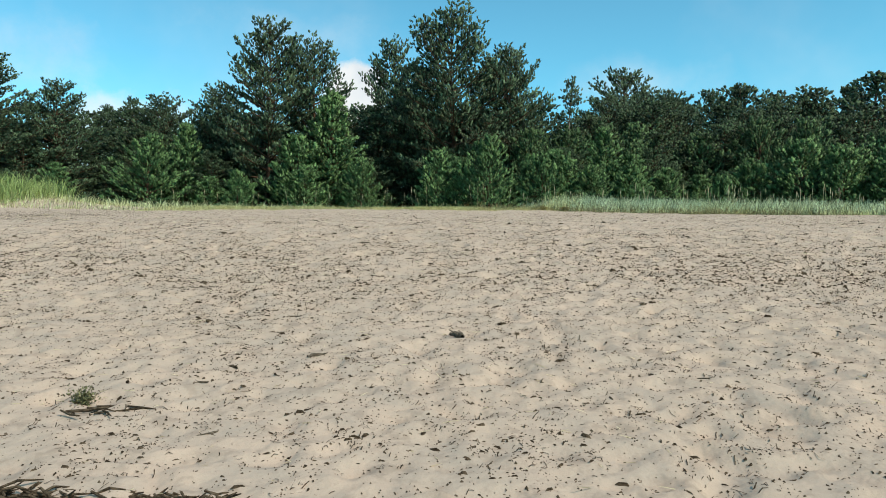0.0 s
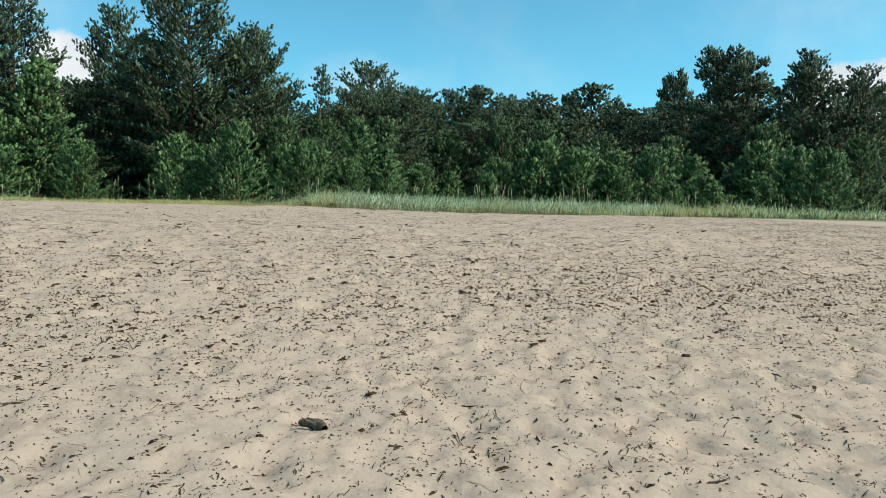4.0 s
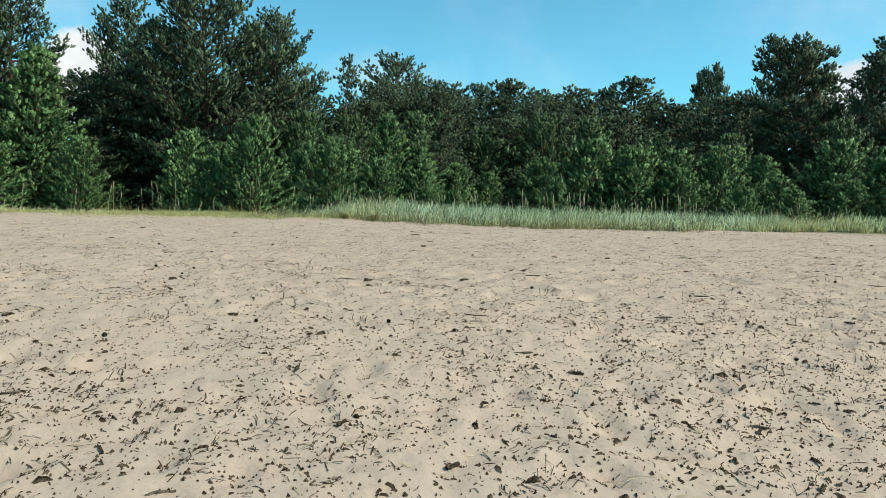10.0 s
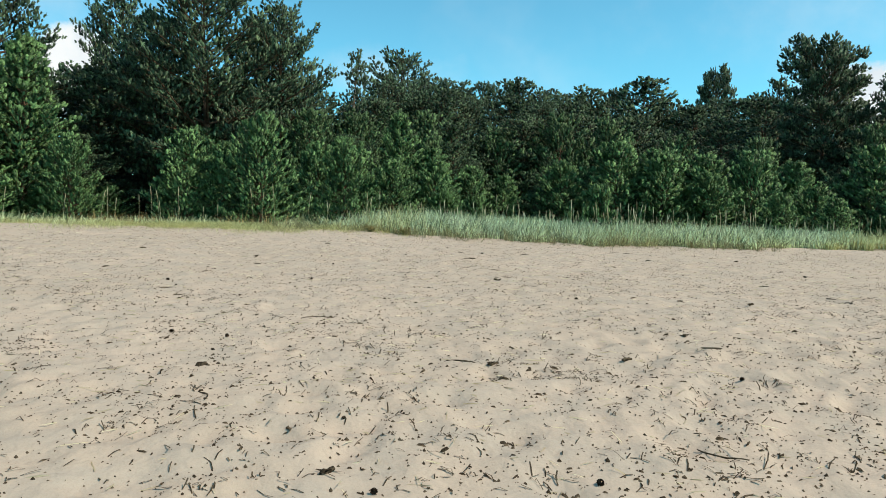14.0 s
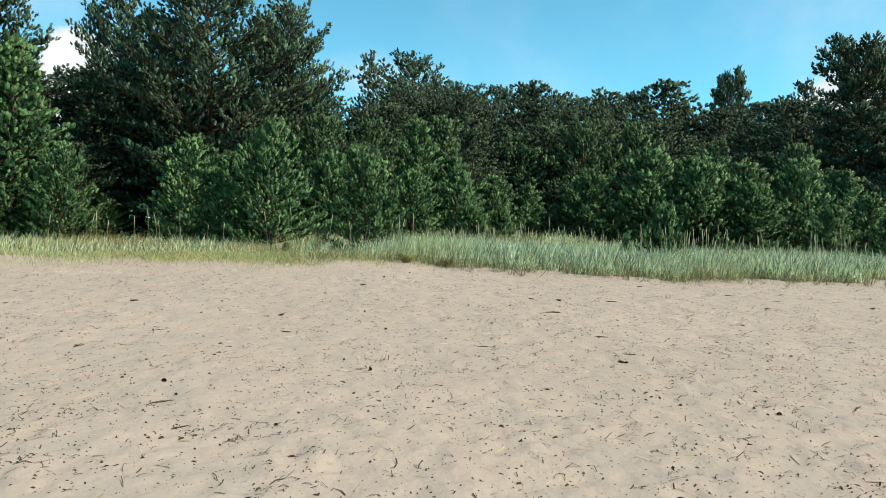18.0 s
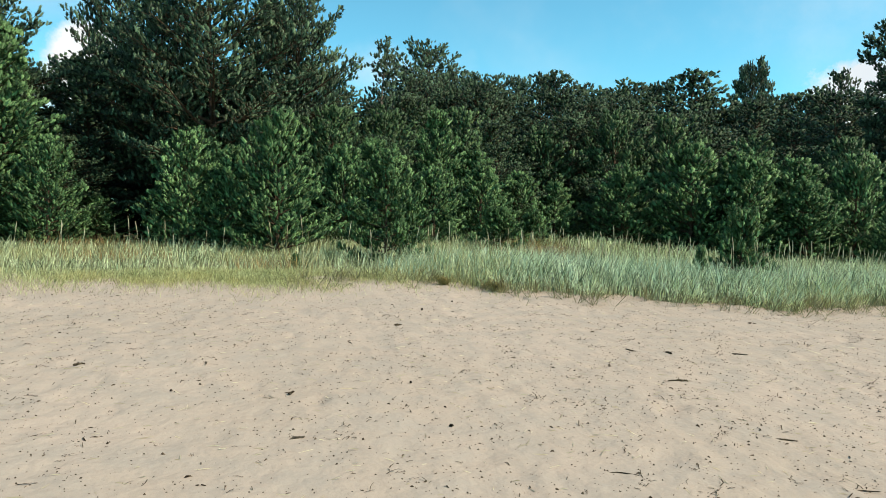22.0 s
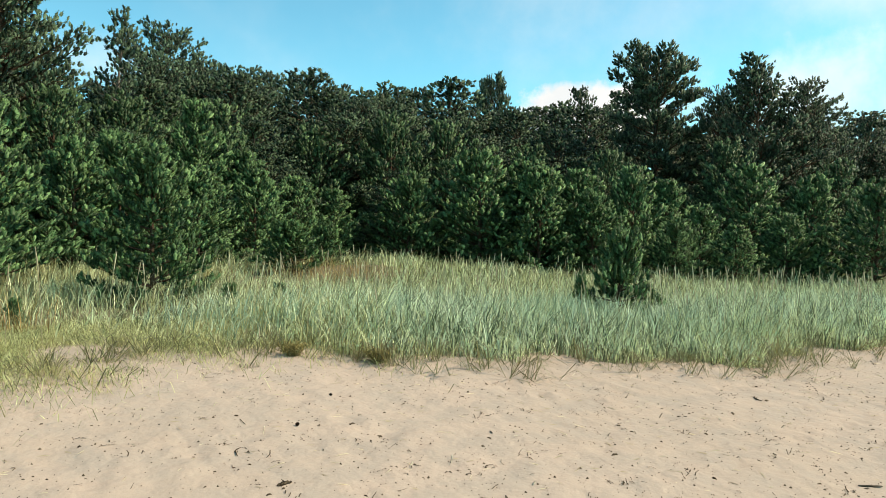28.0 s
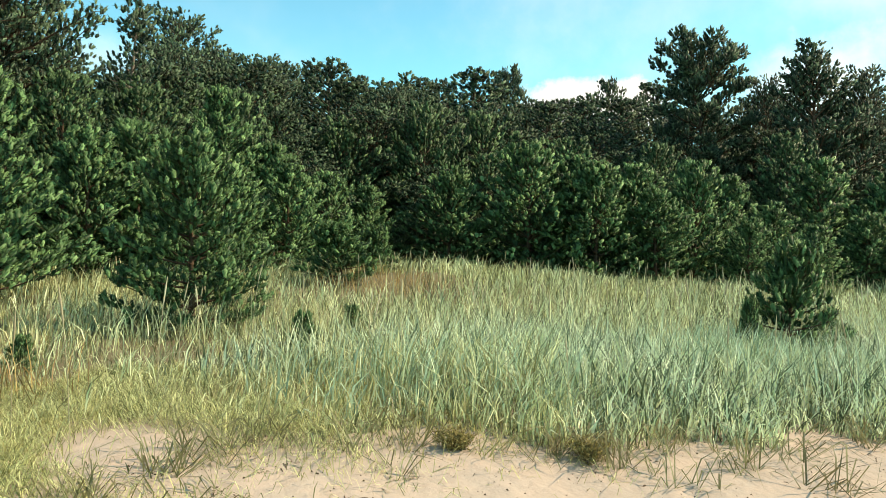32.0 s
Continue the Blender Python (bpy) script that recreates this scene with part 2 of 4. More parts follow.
def frames_of(d, rng):
    """Two axes square to each direction, turned at random."""
    d = unit(d)
    ref = np.where(np.abs(d[:, 2:3]) > 0.9, np.array([[1.0, 0, 0]]), np.array([[0, 0, 1.0]]))
    a = unit(np.cross(d, ref))
    b = np.cross(d, a)
    w = rng.uniform(0, 2 * np.pi, (len(d), 1))
    return d, a * np.cos(w) + b * np.sin(w), b * np.cos(w) - a * np.sin(w)


def brush_template(fins, reach, rng):
    """A needle shoot of length 1: a blunt, dense brush with single needle bunches that stand out of it."""
    v, out, t = [], [], []
    for z, r, w0 in ((0.10, 0.40, 0.0), (0.62, 0.48, 1.0)):
        for k in range(3):
            w = w0 + 2.094 * k + rng.uniform(-0.3, 0.3)
            o = np.array([math.cos(w), math.sin(w), 0])
            v.append(o * r * reach * rng.uniform(0.75, 1.25) + np.array([0, 0, z + rng.uniform(-0.08, 0.08)]))
            out.append(o + np.array([0, 0, z]))
    v.append(np.array([0, 0, 0.9]))
    out.append(np.array([0, 0, 1.0]))
    for k in range(3):
        a, b = k, (k + 1) % 3
        t += [(a, b, 3 + a), (b, 3 + b, 3 + a), (3 + a, 3 + b, 6)]
    for i in range(fins):
        w, z = 2.4 * i + rng.uniform(-0.4, 0.4), 0.05 + 0.75 * i / max(fins, 1)
        o, side = np.array([math.cos(w), math.sin(w), 0]), np.array([-math.sin(w), math.cos(w), 0])
        root = np.array([0, 0, z]) + o * reach * 0.2
        b = len(v)
        v += [root - 0.15 * reach * side, root + 0.15 * reach * side, np.array([0, 0, z]) + o * reach * rng.uniform(0.85, 1.35) + np.array([0, 0, rng.uniform(0.12, 0.38)])]
        out += [o, o, o + np.array([0, 0, 0.4])]
        t.append((b, b + 1, b + 2))
    return np.array(v), unit(np.array(out)), np.array(t)


def shoots(p, d, length, fins, rng, outward=None, reach=0.42):
    """Needle shoots at p along d. outward: which way the clump faces, for soft shading."""
    p, d, length = np.array(p), np.array(d), np.array(length)
    w, u, s = frames_of(d, rng)
    vs, ns, ts, base = [], [], [], 0
    kinds = rng.integers(0, 6, len(p))
    for kind in range(6):
        t, o, f = brush_template(fins, reach, rng)
        q = kinds == kind
        turn = lambda a: a[None, :, 0:1] * u[q][:, None] + a[None, :, 1:2] * s[q][:, None] + a[None, :, 2:3] * w[q][:, None]  # noqa: E731
        vs.append((p[q][:, None] + length[q][:, None, None] * turn(t)).reshape(-1, 3))
        face = unit(np.array(outward if outward is not None else d)[q])
        ns.append(unit(0.9 * turn(o) + 0.35 * face[:, None]).reshape(-1, 3))
        ts.append((base + np.arange(q.sum())[:, None, None] * len(t) + f[None]).reshape(-1, 3))
        base += len(vs[-1])
    return np.concatenate(vs), np.concatenate(ts), np.concatenate(ns)


def tube(points, radii, sides=6):
    """Vertices and quads-as-triangles of a tapered tube along points."""
    points = np.array(points, float)
    ways = unit(np.gradient(points, axis=0))
    verts, tris = [], []
    for i, (p, w, r) in enumerate(zip(points, ways, radii)):
        ref = np.array([1.0, 0, 0]) if abs(w[2]) > 0.8 else np.array([0, 0, 1.0])
        a = unit(np.cross(w, ref))
        b = np.cross(w, a)
        for k in range(sides):
            g = 2 * math.pi * k / sides
            verts.append(p + r * (a * math.cos(g) + b * math.sin(g)))
    for i in range(len(points) - 1):
        for k in range(sides):
            a0, a1 = i * sides + k, i * sides + (k + 1) % sides
            tris += [(a0, a1, a1 + sides), (a0, a1 + sides, a0 + sides)]
    return np.array(verts), np.array(tris)


def joined(pieces):
    vs, ts, n = [], [], 0
    for v, t in pieces:
        vs.append(v)
        ts.append(np.asarray(t) + n)
        n += len(v)
    return np.concatenate(vs), np.concatenate(ts)


# ---- ground ----
PROFILE_Y = (-3000, -30, -1, 1, 3.5, 5.25, 6.8, 9.2, 10.5, 11.8, 15, 16.6, 18.6, 20, 22, 23.4, 24.5, 26, 28, 30, 36, 60, 4000)
PROFILE_Z = (-1.6, -1.6, 0.05, 0.33, 0.62, 0.87, 1.10, 1.60, 1.88, 2.06, 2.30, 2.40, 2.55, 2.66, 2.79, 2.94, 3.05, 3.0, 2.95, 2.98, 3.12, 3.15, 3.15)
EDGE_X = (-40, -14, -9, -6, -2.6, 0, 2, 3.4, 4.8, 6.2, 7.7, 8.5, 10.2, 12, 14.5, 20, 60)
EDGE_Y = (19, 19.3, 21.4, 23.2, 24.2, 24.4, 24.2, 24.75, 24.2, 23.35, 22.5, 22.2, 21.9, 21.7, 21.9, 22.2, 22.6)


def ground(x, y):
    x, y = np.asarray(x, float), np.asarray(y, float)
    z = (np.interp(y - 0.5, PROFILE_Y, PROFILE_Z) + np.interp(y, PROFILE_Y, PROFILE_Z) + np.interp(y + 0.5, PROFILE_Y, PROFILE_Z)) / 3
    z = z + 0.45 * np.exp(-(((x - 14) / 5) ** 2 + ((y - 36.5) / 4.5) ** 2))
    z = z + 0.85 * np.exp(-(((x + 15.2) / 3.4) ** 2 + ((y - 23.0) / 3.0) ** 2))
    z = z - (np.clip(0.05 * (x - 6.5), 0, 0.22) + np.clip(0.02 * (x - 11), 0, 0.36)) * np.clip((y - 22) / 2.5, 0, 1)
    return z


def edge(x):
    return np.interp(x, EDGE_X, EDGE_Y) + 0.22 * np.sin(1.9 * x) + 0.14 * np.sin(5.3 * x + 1)


def spaced(stops):
    """Coordinates from (start, end, step) runs."""
    out = []
    for a, b, s in stops:
        out += list(np.arange(a, b, s))
    return np.array(out)


def build_ground():
    rng = np.random.default_rng(4)
    wide = ((-3000, -600, 600), (-600, -120, 80), (-120, -30, 12), (-30, -8, 1.5), (-8, -4, 0.25))
    xs = spaced(wide + ((-4, 9, 0.05), (9, 14, 0.16), (14, 40, 1.2), (40, 130, 12), (130, 600, 80), (600, 3001, 600)))
    ys = spaced(((-3000, -600, 600), (-600, -120, 80), (-120, -12, 9), (-12, 1.2, 0.8), (1.2, 15, 0.05), (15, 26, 0.08), (26, 40, 0.8), (40, 120, 8), (120, 600, 80), (600, 3001, 600)))
    gx, gy = np.meshgrid(xs, ys)
    gz = ground(gx, gy)
    near = np.clip((gy + 1) / 2, 0, 1) * np.clip((26 - gy) / 2, 0, 1) * np.clip((gx + 9) / 3, 0, 1) * np.clip((15 - gx) / 3, 0, 1)
    lumps = np.zeros_like(gz)
    for k in range(26):
        a, f = rng.uniform(0, 2 * np.pi), rng.uniform(1.2, 7.0)
        lumps += np.sin(f * (gx * math.cos(a) + gy * math.sin(a)) + rng.uniform(0, 7)) * 0.0036 / f ** 0.8
    gz += near * lumps
    # low hummock of dried grass before the forest
    gz += 0.32 * np.exp(-((gx - 11.0) / 3.2) ** 2 - ((gy - 34.6) / 2.0) ** 2)
    rough = np.zeros(gx.size)
    inside = np.flatnonzero(near.ravel() > 0.01)
    fx, fy = gx.ravel()[inside], gy.ravel()[inside]
    rough[inside] = [0.007 * noise.noise((a * 2.2, b * 2.2, 0)) + 0.014 * noise.noise((a * 4.8, b * 6.2, 3)) + 0.019 * noise.noise((a * 9, b * 11, 7)) - np.interp(b, (0, 11, 15), (0.030, 0.022, 0.004)) * abs(noise.noise((a * 4.6, b * 6.4, 11))) for a, b in zip(fx, fy)]
    gz += near * rough.reshape(gz.shape) * np.interp(gy, (0, 13, 17), (1.0, 1.0, 0.7))

    def stamp(cx, cy, turn, ln, wd, depth, rim):
        r = 2.6 * ln
        i0, i1 = np.searchsorted(xs, (cx - r, cx + r))
        j0, j1 = np.searchsorted(ys, (cy - r, cy + r))
        if i1 - i0 < 3 or j1 - j0 < 3:
            return
        dx, dy = gx[j0:j1, i0:i1] - cx, gy[j0:j1, i0:i1] - cy
        u, v = (dx * math.cos(turn) + dy * math.sin(turn)) / ln, (dy * math.cos(turn) - dx * math.sin(turn)) / wd
        q = u * u + v * v
        gz[j0:j1, i0:i1] += -depth * np.exp(-q ** 1.5) + rim * np.exp(-((np.sqrt(q) - 1.45) / 0.35) ** 2)

    # trodden sand: dense on the right of the way and near its start
    for k in range(7000):
        cx, cy = rng.uniform(-4.5, 10), rng.uniform(0.8, 23)
        keep = 0.9 if cx > 3.0 and cy < 6 else 0.55 if cy < 14 else 0.35
        if rng.random() > keep:
            continue
        s = rng.uniform(0.40, 0.80)
        stamp(cx, cy, rng.uniform(0, 3.2), 0.20 * s, 0.12 * s, rng.uniform(0.010, 0.044) * s * (1.6 if cy < 6.5 and cx > 1.5 else 1.2 if cy < 13 else 0.5), rng.uniform(0.003, 0.010))
    nx, ny = len(xs), len(ys)
    idx = np.arange(nx * ny).reshape(ny, nx)
    quads = np.stack([idx[:-1, :-1], idx[:-1, 1:], idx[1:, 1:], idx[1:, :-1]], -1).reshape(-1, 4)
    verts = np.stack([gx, gy, gz], -1).reshape(-1, 3)
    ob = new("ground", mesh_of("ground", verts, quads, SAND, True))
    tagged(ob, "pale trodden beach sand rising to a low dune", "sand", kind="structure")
    return xs, ys, gz


GX, GY, GZ = build_ground()


def surface(x, y):
    """Height of the built ground sheet."""
    x, y = np.atleast_1d(np.asarray(x, float)), np.atleast_1d(np.asarray(y, float))
    i, j = np.clip(np.searchsorted(GX, x) - 1, 0, len(GX) - 2), np.clip(np.searchsorted(GY, y) - 1, 0, len(GY) - 2)
    u, v = (x - GX[i]) / (GX[i + 1] - GX[i]), (y - GY[j]) / (GY[j + 1] - GY[j])
    return GZ[j, i] * (1 - u) * (1 - v) + GZ[j, i + 1] * u * (1 - v) + GZ[j + 1, i] * (1 - u) * v + GZ[j + 1, i + 1] * u * v


def top(x, y):
    return float(surface(x, y)[0])


# ---- trees ----


def young_pine(seed, h=5.0, r=1.5, per=1.0, fins=9, mat=None, size=0.22, bare=0.0, gap=1.0, wide=1.0, reach=0.42, lift=1.0, taper=1.25, low=0.04):
    """A young pine: whorls of rising branches, set with needle shoots that turn up at their ends."""
    rng = np.random.default_rng(seed)
    P, D, L, wood = [], [], [], []
    bend = rng.uniform(-0.12, 0.12, 2)
    axis = lambda z: np.array([bend[0] * (z / h) ** 2, bend[1] * (z / h) ** 2, z])  # noqa: E731
    zs = np.linspace(0, h * 0.97, 9)
    trunk = tube([axis(z) for z in zs], [0.012 * h * (1 - z / h) + 0.012 for z in zs], 7)
    z = low * h
    while z < 0.95 * h:
        f = z / h
        span = r * (1 - f ** taper) ** 0.8 * (0.85 + 0.15 * min(f / 0.2, 1)) + 0.10
        count = rng.integers(6, 9)
        base = rng.uniform(0, 6.3)
        for k in range(count):
            az = base + 6.283 * k / count + rng.uniform(-0.25, 0.25)
            ln = span * rng.uniform(0.66, 1.18)
            rise = math.radians((8 + 46 * f) * lift + rng.uniform(-8, 8))
            out = np.array([math.cos(az), math.sin(az), 0])
            way = out * math.cos(rise) + np.array([0, 0, math.sin(rise)])
            start = axis(z + rng.uniform(-0.08, 0.08))
            at = lambda s: start + way * ln * s + np.array([0, 0, 0.26 * lift * ln * s * s])  # noqa: E731
            wood.append(tube([at(s) for s in (0, 0.35, 0.7, 1.0)], [0.010 + 0.009 * ln, 0.008 + 0.006 * ln, 0.007, 0.004], 4))
            side = np.cross(way, (0, 0, 1.0))
            n = max(2, int((1.6 + ln * 5.2) * per))
            for s in np.linspace(0.30 + bare, 1.0, n):
                q = at(s)
                spread = wide * (0.36 * ln * (1.12 - s) + 0.05)
                for e in (-1, 1, 0):
                    off = side * e * spread * rng.uniform(0.35, 1.1) + np.array([0, 0, rng.uniform(-0.05, 0.08)])
                    P.append(q + off)
                    D.append(way * 0.6 + side * e * 0.55 * min(1, wide + 0.3) + np.array([0, 0, rng.uniform(0.45, 1.2)]) + rng.normal(0, 0.2, 3))
                    L.append(size * rng.uniform(0.75, 1.2))
            for c in range(3):
                P.append(at(1.0) + rng.normal(0, 0.05, 3))
                D.append(way * 0.35 + np.array([0, 0, 1.0]) + rng.normal(0, 0.25, 3))
                L.append(size * rng.uniform(0.95, 1.45))
        z += gap * (0.052 + 0.02 * rng.random()) * h * (1.1 - 0.4 * f)
    for z in np.linspace(0.80 * h, h, 8):
        for c in range(3):
            P.append(axis(z) + rng.normal(0, 0.04, 3))
            D.append(np.array([rng.normal(0, 0.35), rng.normal(0, 0.35), 1.0]))
            L.append(size * rng.uniform(0.9, 1.3))
    P, D = np.array(P), np.array(D)
    out = unit(P * np.array([1.0, 1.0, 0.0])) * 0.6 + unit(D) * 0.7 + np.array([0, 0, 0.25])
    return (trunk, joined(wood), shoots(P, D, L, fins, rng, out, reach), mat or NEEDLE_YOUNG)


def tall_pine(seed, h=12.0, r=3.0, first=0.08, gap=0.62, size=0.235, fins=9, mat=None, widest=0.28, taper=1.9, rise=(0, 42), lean=0.3, step=0.235, miss=0.12, twigs=True, reach=0.46, uneven=0.34, puff=(8, 0.30)):
    """A grown pine: whorls of limbs, each a flat spray of twigs with needle shoots that stand up from it."""
    rng = np.random.default_rng(seed)
    P, D, L, big, small = [], [], [], [], []
    ax, ay = rng.uniform(-lean, lean, 2)
    wob = rng.uniform(0, 6.3, 2)
    axis = lambda z: np.array([ax * (z / h) + 0.10 * math.sin(wob[0] + 5 * z / h), ay * (z / h) + 0.10 * math.sin(wob[1] + 4 * z / h), z])  # noqa: E731
    zs = np.linspace(0, h * 0.97, 12)
    trunk = tube([axis(z) for z in zs], [0.0125 * h * (1 - 0.93 * z / h) + 0.01 for z in zs], 8)
    up = np.array([0, 0, 1.0])
    z = first * h
    while z < 0.975 * h:
        g = (z / h - first) / (1 - first)
        span = r * (1 - max(0, (g - widest) / (1.06 - widest)) ** taper) * (0.75 + 0.25 * min(1, g / widest))
        count, base = rng.integers(4, 7), rng.uniform(0, 6.3)
        for k in range(count):
            if rng.random() < miss:
                continue
            ln = span * (1 + rng.uniform(-uneven, 0.6 * uneven)) + 0.12
            az = base + 6.283 * k / count + rng.uniform(-0.35, 0.35)
            tilt = math.radians(rise[0] + (rise[1] - rise[0]) * g + rng.uniform(-9, 9))
            flat = np.array([math.cos(az), math.sin(az), 0])
            way = flat * math.cos(tilt) + up * math.sin(tilt)
            side = np.array([-flat[1], flat[0], 0])
            start = axis(z + rng.uniform(-0.12, 0.12))
            lift = rng.uniform(0.02, 0.24)
            at = lambda s: start + way * ln * s + up * (lift * ln * s * s)  # noqa: E731
            wood = tube([at(s) for s in (0, 0.3, 0.65, 1.0)], [0.012 + 0.016 * ln, 0.010 + 0.011 * ln, 0.010 + 0.005 * ln, 0.008], 5)
            (big if len(big) < 8 and g > 0.15 and ln > 0.7 * r else small).append(wood)
            n = max(2, int(0.72 * ln / step))
            for s in np.linspace(0.30 if ln > 0.8 else 0.15, 1.0, n):
                q = at(s)
                P.append(q + rng.normal(0, 0.04, 3))
                D.append(way * 0.5 + up * 0.9 + rng.normal(0, 0.25, 3))
                L.append(size * rng.uniform(0.8, 1.2))
                for e in (-1, 1):
                    tl = (0.30 * ln * (1.15 - s) + 0.26) * rng.uniform(0.6, 1.25)
                    td = unit(way * 0.55 + side * e * rng.uniform(0.5, 1.0) + up * rng.uniform(-0.05, 0.18))
                    if twigs and tl > 0.4:
                        small.append(tube([q, q + td * tl], [0.014, 0.006], 3))
                    for u in np.arange(tl, 0.12, -step * 0.55):
                        P.append(q + td * u + rng.normal(0, 0.045, 3))
                        D.append(td * 0.6 + up * rng.uniform(0.5, 1.1) + rng.normal(0, 0.22, 3))
                        L.append(size * rng.uniform(0.75, 1.2))
            for c in range(int(puff[0] * (0.4 + 0.6 * ln / r))):
                q = unit(rng.normal(0, 1, 3)) * rng.uniform(0.4, 1.0) * puff[1]
                P.append(at(rng.uniform(0.85, 1.0)) + q * np.array([1.0, 1.0, 0.55]))
                D.append(unit(q) * 0.7 + up * 0.7 + way * 0.3 + rng.normal(0, 0.25, 3))
                L.append(size * rng.uniform(0.85, 1.25))
        z += gap * rng.uniform(0.8, 1.2) * (1.1 - 0.35 * g)
    for z in np.linspace(0.9 * h, h, 7):
        for c in range(3):
            P.append(axis(z) + rng.normal(0, 0.06, 3))
            D.append(rng.normal(0, 0.35, 3) + up)
            L.append(size * rng.uniform(0.9, 1.3))
    P, D = np.array(P), np.array(D)
    out = unit(P * np.array([1.0, 1.0, 0.0])) * 0.35 + unit(D) * 0.9
    return (trunk, big, joined(small), shoots(P, D, L, fins, rng, out, reach), mat or NEEDLE_TALL)


def make_young(name, label, built, bark=None):
    trunk, wood, crown, mat = built
    thing = tagged(new(name), label, "pine tree", "young pines at the forest edge")
    part("trunk", mesh_of("trunk", *trunk, bark or BARK, True), thing)
    tagged(part("branchwork", mesh_of("branchwork", *wood, BARK, True), thing), kind="stuff")
    part("crown", mesh_of("crown", crown[0], crown[1], mat, True, crown[2]), thing)
    return thing


def make_tall(name, label, built, group, bark=None):
    trunk, big, small, crown, mat = built
    thing = tagged(new(name), label, "pine tree", group)
    part("trunk", mesh_of("trunk", *trunk, bark or BARK, True), thing)
    for w in big:
        part("limb", mesh_of("limb", *w, bark or BARK, True), thing)
    tagged(part("branchwork", mesh_of("branchwork", *small, bark or BARK, True), thing), kind="stuff")
    part("crown", mesh_of("crown", crown[0], crown[1], mat, True, crown[2]), thing)
    return thing


def plant(proto, x, y, h, unit_h, wide=1.0, turn=0.0, sink=0.05):
    s = h / unit_h
    m = pose(x, y, top(x, y) - sink, 0, 0, turn) @ Matrix.Diagonal((s * wide, s * wide, s, 1))
    if "placed" not in proto:
        proto["placed"] = 1
        proto.matrix_basis = m
        return proto
    scale, proto.scale = proto.scale.copy(), (1, 1, 1)
    ob = copy_thing(proto, m)
    proto.scale = scale
    return ob


YOUNG = [make_young("young_pine", "dense light green young pine with upright candles", young_pine(s, 5.0, r, 1.05, 9, None, 0.215, 0.0, 1.45, 1.0, 0.42)) for s, r in ((11, 1.75), (12, 1.95), (13, 1.55), (14, 1.8))]
SLIM = [make_young("young_pine", "slim conical young pine with a pointed top", young_pine(s, 7.0, 1.6, 1.1, 9, NEEDLE_YOUNG, 0.215, 0.0, 1.2, 1.0, 0.42)) for s in (21, 22)]
MID = [make_young("bushy_pine", "bushy mid-green pine between the tall ones", young_pine(s, 7.0, 2.9, 1.0, 8, NEEDLE_MID, 0.22, 0.0, 1.45, 1.1, 0.44)) for s in (25, 26)]
TALL = [make_tall("tall_pine", "tall dark green pine with a broad layered crown", tall_pine(s, 12.0, r, 0.06), "tall pines") for s, r in ((31, 3.6), (32, 3.2), (33, 3.4))]
UMBRELLA = [make_tall("tall_pine", "tall pine with a flat dark crown on a bare trunk", tall_pine(41, 12.0, 2.4, 0.12, 0.60, 0.26, 8, NEEDLE_TALL, 0.72, 2.6, (-6, 36), 0.08, 0.235, 0.08, True, 0.46, 0.36, (44, 0.50)), "tall pines")]
CANDELABRA = [make_tall("tall_pine", "tall pine with several upswept leaders against the sky", tall_pine(43, 12.0, 3.4, 0.06, 0.60, 0.26, 8, NEEDLE_TALL, 0.2, 1.25, (5, 62), 0.15, 0.235, 0.12, True, 0.46, 0.5, (14, 0.38)), "tall pines")]
SPARSE = [make_tall("thin_pine", "thin sparse pine with a pale visible trunk", tall_pine(51, 11.0, 2.2, 0.25, 0.75, 0.26, 9, None, 0.1, 0.9, (0, 45), 0.6, 0.28, 0.4), "tall pines", BARK_PALE)]
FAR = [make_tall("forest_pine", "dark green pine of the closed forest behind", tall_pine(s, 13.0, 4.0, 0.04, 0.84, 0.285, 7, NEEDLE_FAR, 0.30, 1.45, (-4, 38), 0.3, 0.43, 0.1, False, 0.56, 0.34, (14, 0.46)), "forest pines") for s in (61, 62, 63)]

# x, y, height, width factor
YOUNG_AT = ((2.95, 35.2, 4.1, 1.2), (0.35, 37.4, 3.7, 1.25), (1.6, 36.6, 3.2, 1.3), (-7.2, 39.3, 3.1, 1.5), (5.4, 38.8, 3.6, 1.4), (19.6, 39.0, 4.8, 1.5), (20.6, 36.8, 4.1, 1.5),
            (24.4, 35.6, 4.4, 1.2), (22.2, 35.6, 3.3, 1.6), (23.9, 33.3, 2.4, 1.6), (25.4, 31.8, 2.3, 1.6), (30.2, 34.1, 4.9, 1.4), (30.2, 31.6, 4.3, 1.4),
            (29.4, 28.9, 3.9, 1.5), (11.2, 41.6, 4.1, 1.4), (-8.0, 41.2, 5.0, 1.4), (-10.9, 39.3, 2.8, 1.4), (-16.1, 39.3, 4.6, 1.4), (-20.1, 37.2, 3.0, 1.5), (-13.0, 40.3, 2.6, 1.5))
